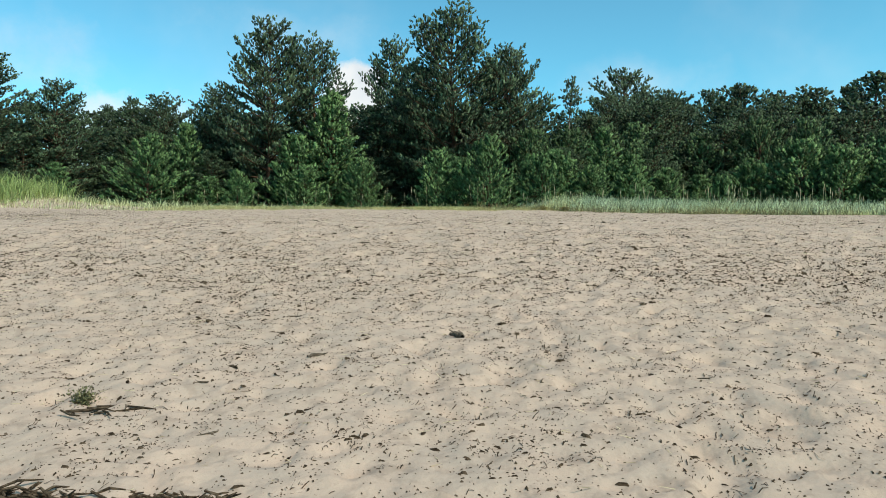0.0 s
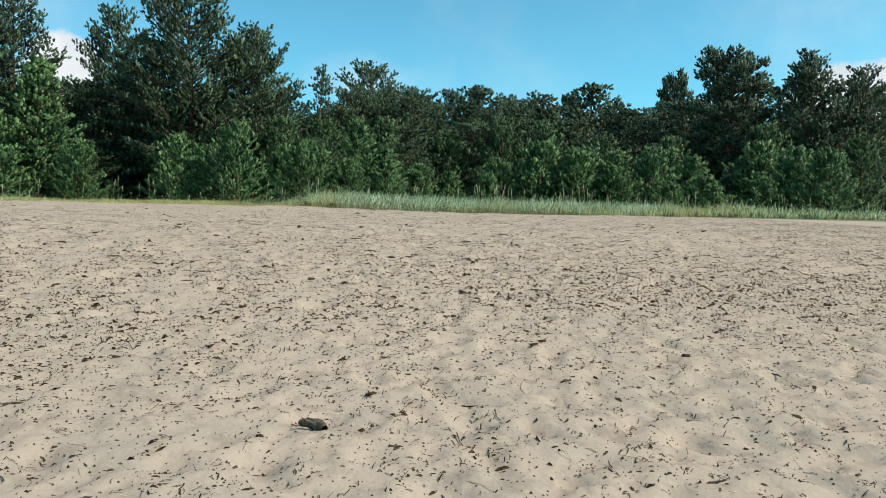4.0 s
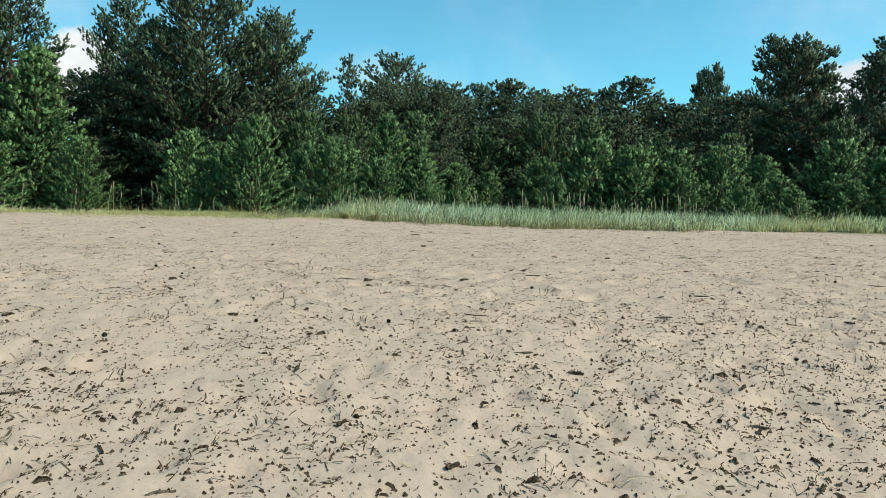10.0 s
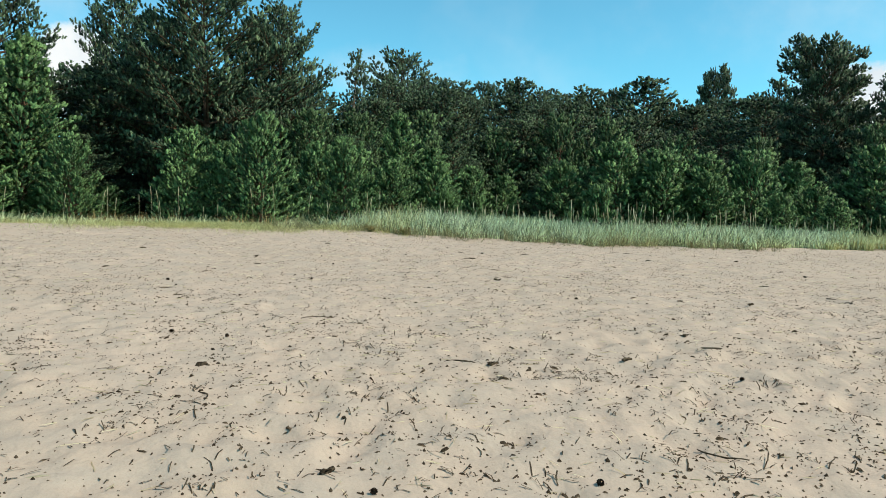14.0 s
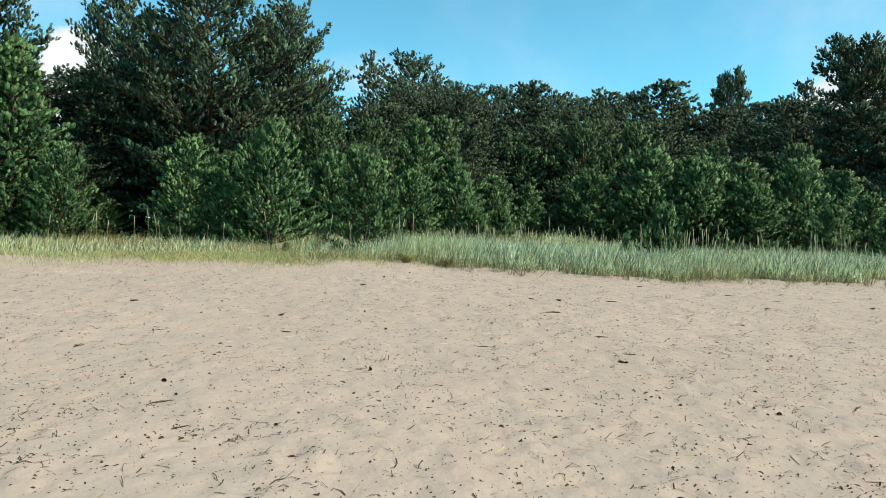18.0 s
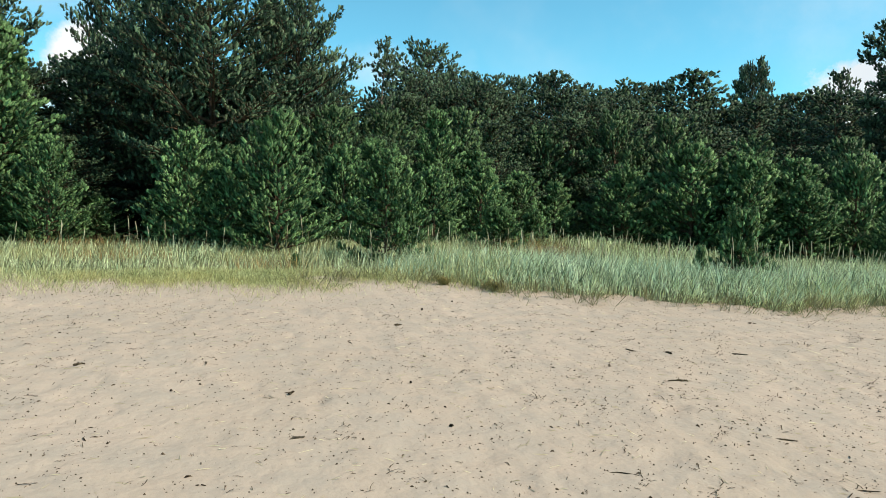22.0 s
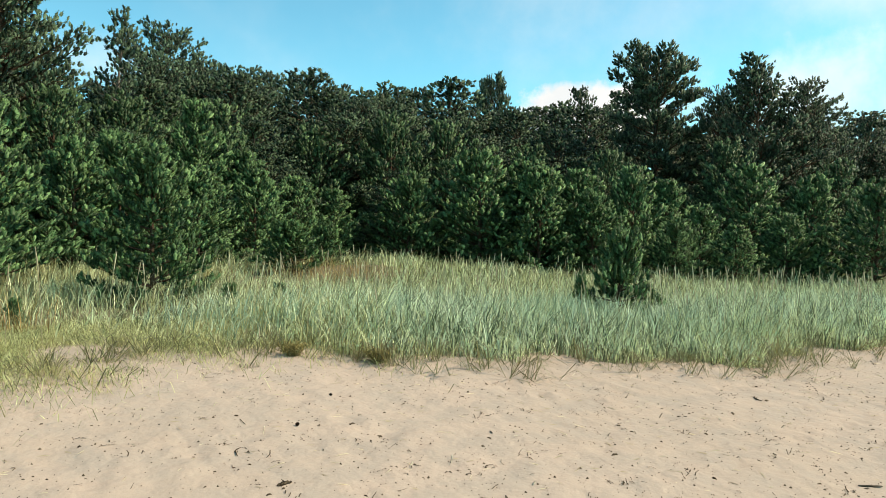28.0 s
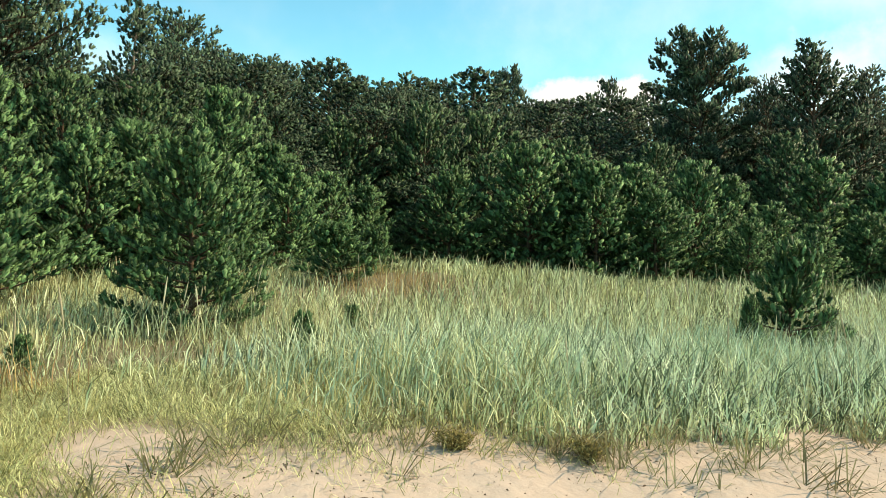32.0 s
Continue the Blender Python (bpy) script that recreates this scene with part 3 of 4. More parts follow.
YOUNG_MORE = ((8.4, 37.8, 2.9, 1.6), (6.8, 39.8, 4.0, 1.5), (10.6, 39.2, 3.2, 1.5), (13.2, 42.0, 3.4, 1.5), (21.6, 38.4, 4.5, 1.6), (26.4, 34.0, 3.0, 1.6), (27.6, 36.4, 4.2, 1.5),
              (23.2, 37.4, 4.3, 1.5), (28.0, 31.4, 2.8, 1.6), (17.6, 41.0, 3.8, 1.6), (15.4, 43.0, 3.2, 1.6), (-4.1, 39.8, 3.6, 1.25), (-8.6, 43.6, 2.4, 1.9), (-3.2, 43.4, 1.9, 1.9),
              (-0.6, 42.8, 2.2, 1.9), (1.8, 42.4, 2.4, 1.9), (4.4, 41.8, 2.6, 1.8), (-12.0, 43.4, 2.6, 1.9), (-5.4, 40.6, 1.7, 1.7), (-7.3, 48.8, 2.8, 2.0), (-5.2, 47.6, 2.6, 2.0))
SLIM_AT = ((-6.4, 42.5, 7.9, 1.4), (9.6, 41.8, 5.7, 1.45), (7.2, 38.6, 3.5, 1.5), (-15.0, 42.0, 5.9, 1.4), (27.2, 38.0, 5.0, 1.3))
TALL_AT = ((1.1, 44.5, 13.1, 1.05), (-4.3, 56.0, 14.8, 0.78), (4.4, 45.5, 11.2, 0.90), (3.2, 47.6, 11.0, 0.95), (-1.4, 46.5, 10.6, 1.1), (-10.5, 43.7, 12.3, 0.95), (-8.1, 45.4, 11.6, 0.92), (15.2, 64.5, 14.9, 1.05), (40.4, 42.2, 10.6, 0.75),
           (-15.6, 48.2, 9.2, 1.2), (-19.8, 49.7, 9.2, 1.2), (-23.2, 42.3, 8.4, 1.1), (-25.6, 39.2, 9.2, 1.2), (20.9, 50.5, 8.8, 1.3), 
           (40.5, 37.2, 10.2, 1.0), (12.6, 57.0, 10.6, 1.25), (17.8, 59.0, 11.6, 1.2))
MID_AT = ((20.0, 46.1, 7.2, 1.25), (22.8, 45.4, 7.3, 1.25), (33.2, 37.0, 6.4, 1.2), (36.5, 33.5, 5.6, 1.3), (10.6, 49.0, 7.2, 1.3), (13.4, 50.0, 7.6, 1.3),
          (16.8, 47.6, 6.4, 1.35), (25.8, 43.0, 6.2, 1.3), (8.0, 44.6, 6.0, 1.3), (12.0, 45.4, 5.6, 1.4), (29.4, 41.0, 6.0, 1.2), (-17.6, 43.6, 5.6, 1.3), (5.6, 43.0, 5.6, 1.3), (0.6, 42.6, 4.6, 1.4))
FAR_AT = ((44.5, 73.0, 15.0, 0.9), (49.0, 71.0, 14.8, 0.9), (40.0, 74.5, 15.0, 0.9), (53.0, 68.0, 14.2, 0.9), (24.7, 70.7, 14.5, 0.8), (28.0, 73.6, 15.1, 0.7), (30.3, 70.1, 14.2, 0.9), (30.2, 62.5, 11.9, 0.9), (35.5, 67.0, 13.8, 0.9), (36.5, 61.8, 12.0, 0.9),
          (46.3, 64.7, 13.4, 0.8), (45.8, 58.2, 13.7, 0.7), (43.5, 53.2, 11.5, 0.9), (48.5, 40.2, 9.6, 0.9), (47.4, 36.7, 8.9, 0.9), (50.8, 36.6, 8.9, 0.9),
          (19.8, 69.4, 14.0, 0.7), (33.0, 66.0, 11.4, 1.5), (38.5, 61.0, 10.8, 1.5), (41.5, 57.0, 10.2, 1.5), (-28.1, 62.4, 11.4, 0.6), (-34.8, 70.2, 12.5, 0.6))


def grow():
    rng = np.random.default_rng(7)
    for k, (x, y, h, w) in enumerate(YOUNG_AT + YOUNG_MORE):
        plant(YOUNG[k % 4], x, y, h, 5.0, w, rng.uniform(0, 360))
    for k, (x, y, h, w) in enumerate(SLIM_AT):
        plant(SLIM[k % 2], x, y, h, 7.0, w, rng.uniform(0, 360))
    for k, (x, y, h, w) in enumerate(MID_AT):
        plant(MID[k % 2], x, y, h, 7.0, w, rng.uniform(0, 360))
    for k, (x, y, h, w) in enumerate(TALL_AT):
        plant(TALL[k % 3], x, y, h, 12.0, w, rng.uniform(0, 360))
    plant(UMBRELLA[0], 35.5, 42.8, 11.7, 12.0, 1.0, 40)
    plant(UMBRELLA[0], 66.6, 93.5, 23.0, 12.0, 0.5, 130)
    plant(CANDELABRA[0], 37.4, 38.0, 11.2, 12.0, 1.2, 190)
    plant(SPARSE[0], 7.9, 46.4, 9.6, 11.0, 1.0, 0)
    plant(SPARSE[0], 19.5, 60.0, 11.0, 11.0, 1.1, 100)
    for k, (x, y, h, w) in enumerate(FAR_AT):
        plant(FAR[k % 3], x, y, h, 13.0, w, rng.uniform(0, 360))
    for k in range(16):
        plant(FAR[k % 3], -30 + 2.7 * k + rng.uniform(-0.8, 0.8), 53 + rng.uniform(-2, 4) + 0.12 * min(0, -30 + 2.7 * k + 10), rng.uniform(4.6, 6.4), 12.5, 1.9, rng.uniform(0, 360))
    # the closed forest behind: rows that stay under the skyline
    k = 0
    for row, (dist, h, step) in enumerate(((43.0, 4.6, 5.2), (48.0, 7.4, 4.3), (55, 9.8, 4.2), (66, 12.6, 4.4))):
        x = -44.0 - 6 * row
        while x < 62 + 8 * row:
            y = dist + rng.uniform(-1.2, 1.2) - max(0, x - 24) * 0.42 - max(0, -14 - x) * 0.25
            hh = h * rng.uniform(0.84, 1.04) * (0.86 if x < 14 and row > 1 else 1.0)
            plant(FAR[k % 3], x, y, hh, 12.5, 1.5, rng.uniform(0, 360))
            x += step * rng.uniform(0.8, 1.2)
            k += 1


grow()

# a small pine standing alone in the grass, and saplings
lone = make_young("small_pine", "small open pine with a bare lower trunk in dune grass", young_pine(71, 2.7, 1.05, 1.6, 14, NEEDLE_YOUNG, 0.13, 0.06, 1.7, 0.9, 0.48, 0.6), BARK)
plant(lone, 5.2, 30.4, 2.7, 2.7, 1.0, 20)
sap = make_young("pine_sapling", "bushy pine sapling in dune grass", young_pine(72, 1.3, 0.54, 1.15, 20, NEEDLE_YOUNG, 0.125, -0.05, 2.7, 0.35, 0.38, 0.55, 0.75, 0.10), BARK)
plant(sap, 10.85, 25.0, 1.36, 1.3, 1.0, 0)
plant(sap, 10.0, 25.0, 0.6, 1.1, 0.6, 80)
plant(sap, 5.5, 27.5, 0.42, 1.1, 1.0, 160)
plant(sap, 6.9, 28.9, 0.36, 1.1, 1.2, 250)
plant(sap, 2.9, 28.4, 0.30, 1.1, 1.1, 50)
plant(sap, 9.6, 34.2, 1.0, 1.1, 1.7, 210)
plant(sap, 11.1, 35.4, 0.9, 1.1, 1.5, 300)

# ---- grass ----


def blades(x, y, z, ln, wd, rng, bend=0.5, turn=None, stiff=0.15):
    """Three-triangle blades: roots, bent middle, tip."""
    n = len(x)
    az = rng.uniform(0, 2 * np.pi, n) if turn is None else turn
    lean = np.abs(rng.normal(0, bend, n)) + stiff
    out = np.stack([np.cos(az), np.sin(az), np.zeros(n)], -1)
    face = rng.uniform(0, 2 * np.pi, n)
    side = np.stack([np.cos(face), np.sin(face), np.zeros(n)], -1) * wd[:, None]
    root = np.stack([x, y, z], -1)
    mid = root + out * (ln * 0.55 * np.sin(lean * 0.5))[:, None] + np.array([0, 0, 1.0]) * (ln * 0.55 * np.cos(lean * 0.5))[:, None]
    lean2 = np.minimum(lean * 1.5, 2.0)
    tip = mid + out * (ln * 0.5 * np.sin(lean2))[:, None] + np.array([0, 0, 1.0]) * (ln * 0.5 * np.cos(lean2))[:, None]
    v = np.stack([root - side * 0.4, root + side * 0.4, mid - side * 0.5, mid + side * 0.5, tip], 1).reshape(-1, 3)
    b = np.arange(n)[:, None] * 5
    t = np.concatenate([b + np.array([[0, 1, 3]]), b + np.array([[0, 3, 2]]), b + np.array([[2, 3, 4]])], 0)
    return v, t


def waves(x, y, seed, f):
    rng = np.random.default_rng(seed)
    s = np.zeros_like(x)
    for k in range(6):
        a, q = rng.uniform(0, 6.3), f * rng.uniform(0.6, 1.6)
        s += np.sin(q * (x * math.cos(a) + y * math.sin(a)) + rng.uniform(0, 6.3))
    return s / 6


def field(seed, count, x0, x1, depth0, depth1, power):
    """Random roots behind the grass edge, denser towards it."""
    rng = np.random.default_rng(seed)
    x = rng.uniform(x0, x1, count)
    d = depth0 + (depth1 - depth0) * rng.random(count) ** power
    return rng, x, edge(x) + d


def clearing(x, y):
    """Shorter grass in front of the small pines."""
    near = np.minimum(np.hypot(x - 10.1, y - 24.3) / 0.9, np.hypot(x - 4.5, y - 28.1) / 1.1)
    return np.clip(0.35 + 0.65 * near ** 2, 0.35, 1)


def dried(x, y, rng):
    """Where the dune grass has dried, with ragged borders."""
    dry = np.zeros(len(x), bool)
    for a, b, r in ((-0.8, 31.0, 1.5), (-2.4, 37.4, 2.0), (10.0, 33.6, 2.3), (14.6, 26.4, 1.1), (2.4, 26.9, 0.9), (12.4, 24.6, 0.6)):
        dry |= np.hypot(x - a, (y - b) * 1.3) < r * rng.uniform(0.3, 1.1, len(x))
    return dry


def grow_grass():
    # lyme grass, blue-green
    rng, x, y = field(81, 180000, -16, 36, -0.15, 15.5, 1.9)
    w = waves(x, y, 5, 1.1)
    keep = (w > -0.28) | (rng.random(len(x)) < 0.3)
    keep &= ~((x < 3.6) & (y < edge(x) + 3.2) & (rng.random(len(x)) < 0.8))
    keep &= ~((x < 4.0) & (y < edge(x) + 2.2) & (rng.random(len(x)) < 0.6))
    keep &= ~((x > -2) & (x < 3.8) & (y < edge(x) + 1.1) & (rng.random(len(x)) < 0.8))
    keep &= rng.random(len(x)) < np.interp(y - edge(x), (0, 2.0, 4.0, 12), (1.0, 0.9, 0.55, 0.45))
    x, y = x[keep], y[keep]
    far = np.hypot(x - 2, y - 20)
    keep = ~(dried(x, y, rng) & (y > 30) & (rng.random(len(x)) < 0.9))
    x, y, far = x[keep], y[keep], far[keep]
    ln = rng.uniform(0.30, 0.80, len(x)) * (0.9 + 0.25 * waves(x, y, 6, 0.8))
    ln *= np.clip(0.5 + (y - edge(x)) * 0.9, 0.5, 1) * np.where((x < 4.8) & (y < edge(x) + 1.8), 0.48, np.where((x < 4.8) & (y < edge(x) + 4), 0.55, np.where(x < 3.6, 0.7, 1.0)))
    wd = rng.uniform(0.0075, 0.0125, len(x)) * np.clip(far / 9, 1, 2.2)
    ln *= clearing(x, y)
    turn = rng.normal(0.4, 1.5, len(x))
    v, t = blades(x, y, surface(x, y) - 0.02, ln, wd, rng, 0.68, turn)
    tagged(new("dune_grass", mesh_of("dune_grass", v, t, LYME_DRY)), "dense yellow-green lyme grass on the dune", "grass", kind="stuff")
    rng, x, y = field(85, 36000, 2.0, 17, -0.05, 3.6, 1.3)
    keep = rng.random(len(x)) < np.clip((x - 3.8) / 2.4, 0, 1) ** 1.5
    x, y = x[keep], y[keep]
    ln = rng.uniform(0.28, 0.62, len(x)) * np.clip(0.5 + (y - edge(x)) * 0.9, 0.5, 1) * clearing(x, y)
    v, t = blades(x, y, surface(x, y) - 0.02, ln, rng.uniform(0.009, 0.015, len(x)), rng, 0.65, rng.normal(0.4, 1.6, len(x)))
    tagged(new("dune_grass", mesh_of("dune_grass", v, t, LYME)), "thick front fringe of blue-green lyme grass", "grass", kind="stuff")
    rng = np.random.default_rng(86)
    x = rng.uniform(-24, -11.8, 12700)
    y = edge(x) + rng.uniform(0.1, 4.5, len(x))
    v, t = blades(x, y, surface(x, y) - 0.02, rng.uniform(0.35, 0.85, len(x)), rng.uniform(0.010, 0.020, len(x)), rng, 0.5)
    tagged(new("hummock_grass", mesh_of("hummock_grass", v, t, LUSH)), "lush light green grass on a low hummock", "grass", kind="stuff")
    # finer yellow-green grass between
    rng, x, y = field(82, 105000, -18, 36, 0.0, 16.0, 1.15)
    w = waves(x, y, 9, 0.9)
    keep = (w > -0.05) | (x < 3.5) | (rng.random(len(x)) < 0.55)
    x, y = x[keep], y[keep]
    dry = dried(x, y, rng)
    bx, by = x[dry], y[dry]
    v, t = blades(bx, by, surface(bx, by) - 0.02, rng.uniform(0.30, 0.62, len(bx)), rng.uniform(0.006, 0.011, len(bx)), rng, 0.7)
    tagged(new("dry_grass", mesh_of("dry_grass", v, t, RUSSET)), "russet dried grass in patches on the dune", "grass", kind="stuff")
    x, y = x[~dry], y[~dry]
    far = np.hypot(x - 2, y - 20)
    v, t = blades(x, y, surface(x, y) - 0.02, rng.uniform(0.22, 0.5, len(x)) * np.where((x < 4.5) & (y < edge(x) + 5), np.where(y < edge(x) + 1.8, 0.25, 0.40), np.where(x < 4.0, 0.62, 1.0)), rng.uniform(0.004, 0.007, len(x)) * np.clip(far / 7, 1, 3.5), rng, 0.6)
    tagged(new("meadow_grass", mesh_of("meadow_grass", v, t, MEADOW)), "fine yellow-green grass with dry patches", "grass", kind="stuff")
    # tall pale seed stalks
    rng, x, y = field(83, 520, -8, 30, 0.3, 12.0, 1.6)
    keep = rng.random(len(x)) < np.interp(x, (-8, 4, 6.5, 8, 14, 20), (0.18, 0.18, 0.6, 1.0, 1.0, 0.6))
    x, y = x[keep], y[keep]
    z = surface(x, y)
    pieces = []
    for a, b, c in zip(x, y, z):
        h, g = rng.uniform(0.65, 1.0), rng.uniform(0, 6.3)
        lean = rng.uniform(0.02, 0.16)
        o = np.array([math.cos(g), math.sin(g), 0]) * lean
        fat = 1 + 0.05 * max(0, math.hypot(a - 2, b - 20) - 6)
        p = [np.array([a, b, c]) + o * s * s * h + np.array([0, 0, s * h]) for s in (0, 0.45, 0.76, 0.8, 0.9, 1.0)]
        pieces.append(tube(p, [0.0025 * fat, 0.0022 * fat, 0.002 * fat, 0.006 * fat, 0.007 * fat, 0.002], 4))
    v, t = joined(pieces)
    tagged(new("seed_stalks", mesh_of("seed_stalks", v, t, STRAW)), "pale upright seed stalks of lyme grass", "grass", kind="stuff")
    # short thin grass creeping onto the sand
    rng = np.random.default_rng(84)
    x = np.concatenate([rng.uniform(-8, 5.4, 46000), rng.uniform(0.2, 4.2, 40000)])
    y = edge(x) + np.where(rng.random(len(x)) < 0.55, rng.normal(0.3, 0.6, len(x)), rng.uniform(0.2, 3.0, len(x)))
    keep = waves(x, y, 17, 2.6) > rng.normal(-0.25, 0.2, len(x))
    x, y = x[keep], y[keep]
    v, t = blades(x, y, surface(x, y) - 0.01, rng.uniform(0.07, 0.24, len(x)), rng.uniform(0.003, 0.006, len(x)), rng, 0.7, None, 0.7)
    tagged(new("creeping_grass", mesh_of("creeping_grass", v, t, MAT)), "thin yellowish grass creeping onto the sand", "grass", kind="stuff")


grow_grass()


def tuft_mesh(seed, n, ln, flat, mat):
    rng = np.random.default_rng(seed)
    x, y = rng.normal(0, 0.02, n), rng.normal(0, 0.02, n)
    v, t = blades(x, y, np.zeros(n) - 0.01, rng.uniform(0.5, 1.0, n) * ln, rng.uniform(0.006, 0.010, n), rng, flat, None, 0.75)
    return mesh_of("grass_tuft", v, t, mat)


TUFTS = [tuft_mesh(90 + k, n, ln, fl, TUFT) for k, (n, ln, fl) in enumerate(((5, 0.40, 1.1), (8, 0.44, 1.3), (4, 0.36, 1.5), (10, 0.46, 0.9)))]


def scatter_tufts():
    rng = np.random.default_rng(91)
    for k in range(280):
        x = rng.uniform(2.5, 13.0)
        y = edge(x) - 0.10 - abs(rng.normal(0, 0.42))
        ob = new("grass_tuft", TUFTS[k % 4])
        s = rng.uniform(0.75, 1.3)
        ob.matrix_world = pose(x, y, top(x, y), rng.uniform(-12, 12), rng.uniform(-12, 12), rng.uniform(0, 360)) @ Matrix.Scale(s, 4)
        tagged(ob, "sparse dark grass sprout on bare sand", "grass tuft", "grass sprouts on the sand")


scatter_tufts()

# ---- litter on the sand ----


def chips(x, y, z, ln, wd, ht, turn, rng):
    """Uneven blunt slivers with a ridge, lying on the sand."""
    n = len(x)
    u = np.stack([np.cos(turn), np.sin(turn), rng.normal(0, 0.12, n)], -1) * ln[:, None] * 0.5
    s = np.stack([-np.sin(turn), np.cos(turn), rng.normal(0, 0.2, n)], -1) * wd[:, None] * 0.5
    up = np.array([0, 0, 1.0]) * ht[:, None]
    c = np.stack([x, y, z], -1) - 0.1 * up
    bow = s * rng.normal(0, 0.8, (n, 1))
    r = lambda lo, hi: rng.uniform(lo, hi, (n, 1))  # noqa: E731
    pts = [c - u * r(0.8, 1) - s * r(0.3, 1), c - u * r(0.8, 1) + s * r(0.3, 1), c + u * r(0.8, 1) + s * r(0.3, 1), c + u * r(0.8, 1) - s * r(0.3, 1),
           c + bow - u * r(0.3, 0.6) + up * r(0.7, 1.1), c + bow + u * r(0.3, 0.6) + up * r(0.7, 1.1)]
    v = np.stack(pts, 1).reshape(-1, 3)
    f = np.array([[0, 4, 1], [3, 2, 5], [0, 3, 5], [0, 5, 4], [2, 1, 4], [2, 4, 5]])
    t = (np.arange(n)[:, None, None] * 6 + f[None]).reshape(-1, 3)
    return v, t


def litter_density(x, y):
    line = y + 0.35 * np.sin(0.9 * x) + 0.2 * np.sin(2.3 * x + 1)
    band = np.interp(line, (0, 3, 6.0, 6.9, 7.3, 9, 10.2, 11.2, 13.0, 16, 19, 22, 24.5), (0.22, 0.32, 0.50, 0.75, 1.35, 1.45, 1.15, 0.92, 0.68, 0.42, 0.30, 0.20, 0.20))
    return band * np.clip(1.0 + 0.6 * waves(x, y, 12, 1.3), 0.6, 1.5) * np.clip(0.95 + 1.1 * waves(x, y, 13, 6.5), 0.5, 1.6)


def crumbs(x, y, z, size, rng):
    """Tiny uneven five-sided pellets, some drawn out."""
    n = len(x)
    g, pull = rng.uniform(0, 6.3, n), rng.uniform(1.0, 1.7, n)
    pts = []
    for k in range(5):
        r, w = size * rng.uniform(0.44, 0.58, n), 1.257 * k
        a, b = r * pull * math.cos(w), r * math.sin(w)
        pts.append(np.stack([x + a * np.cos(g) - b * np.sin(g), y + a * np.sin(g) + b * np.cos(g), z - 0.001], -1))
    pts.append(np.stack([x, y, z + size * rng.uniform(0.35, 0.75, n) * np.interp(y, (6.5, 8, 10, 12), (1, 1.4, 1.2, 0.9))], -1))
    v = np.stack(pts, 1).reshape(-1, 3)
    f = np.array([[k, (k + 1) % 5, 5] for k in range(5)])
    return v, (np.arange(n)[:, None, None] * 6 + f[None]).reshape(-1, 3)


def bunches(n, many, rng):
    """Places in loose drifts that the wind has raked together."""
    cx, cy = strewn(n, rng, 0.0, 0.75)
    cx, cy = np.repeat(cx, many), np.repeat(cy, many)
    g = np.repeat(rng.normal(0.3, 0.6, len(cx) // many), many)
    a, b = rng.normal(0, 0.075, len(cx)), rng.normal(0, 0.022, len(cx))
    return cx + a * np.cos(g) - b * np.sin(g), cy + a * np.sin(g) + b * np.cos(g)


def strewn(n, rng, low, high):
    """Random places on the open sand, by how thickly the litter lies."""
    y = rng.uniform(1.2, 24.6, n)
    x = 3 + rng.uniform(-1, 1, n) * np.minimum(4 + 0.75 * y, 15)
    keep = (rng.random(n) < low + (high - low) * litter_density(x, y)) & (y < edge(x) + 0.4)
    return x[keep], y[keep]


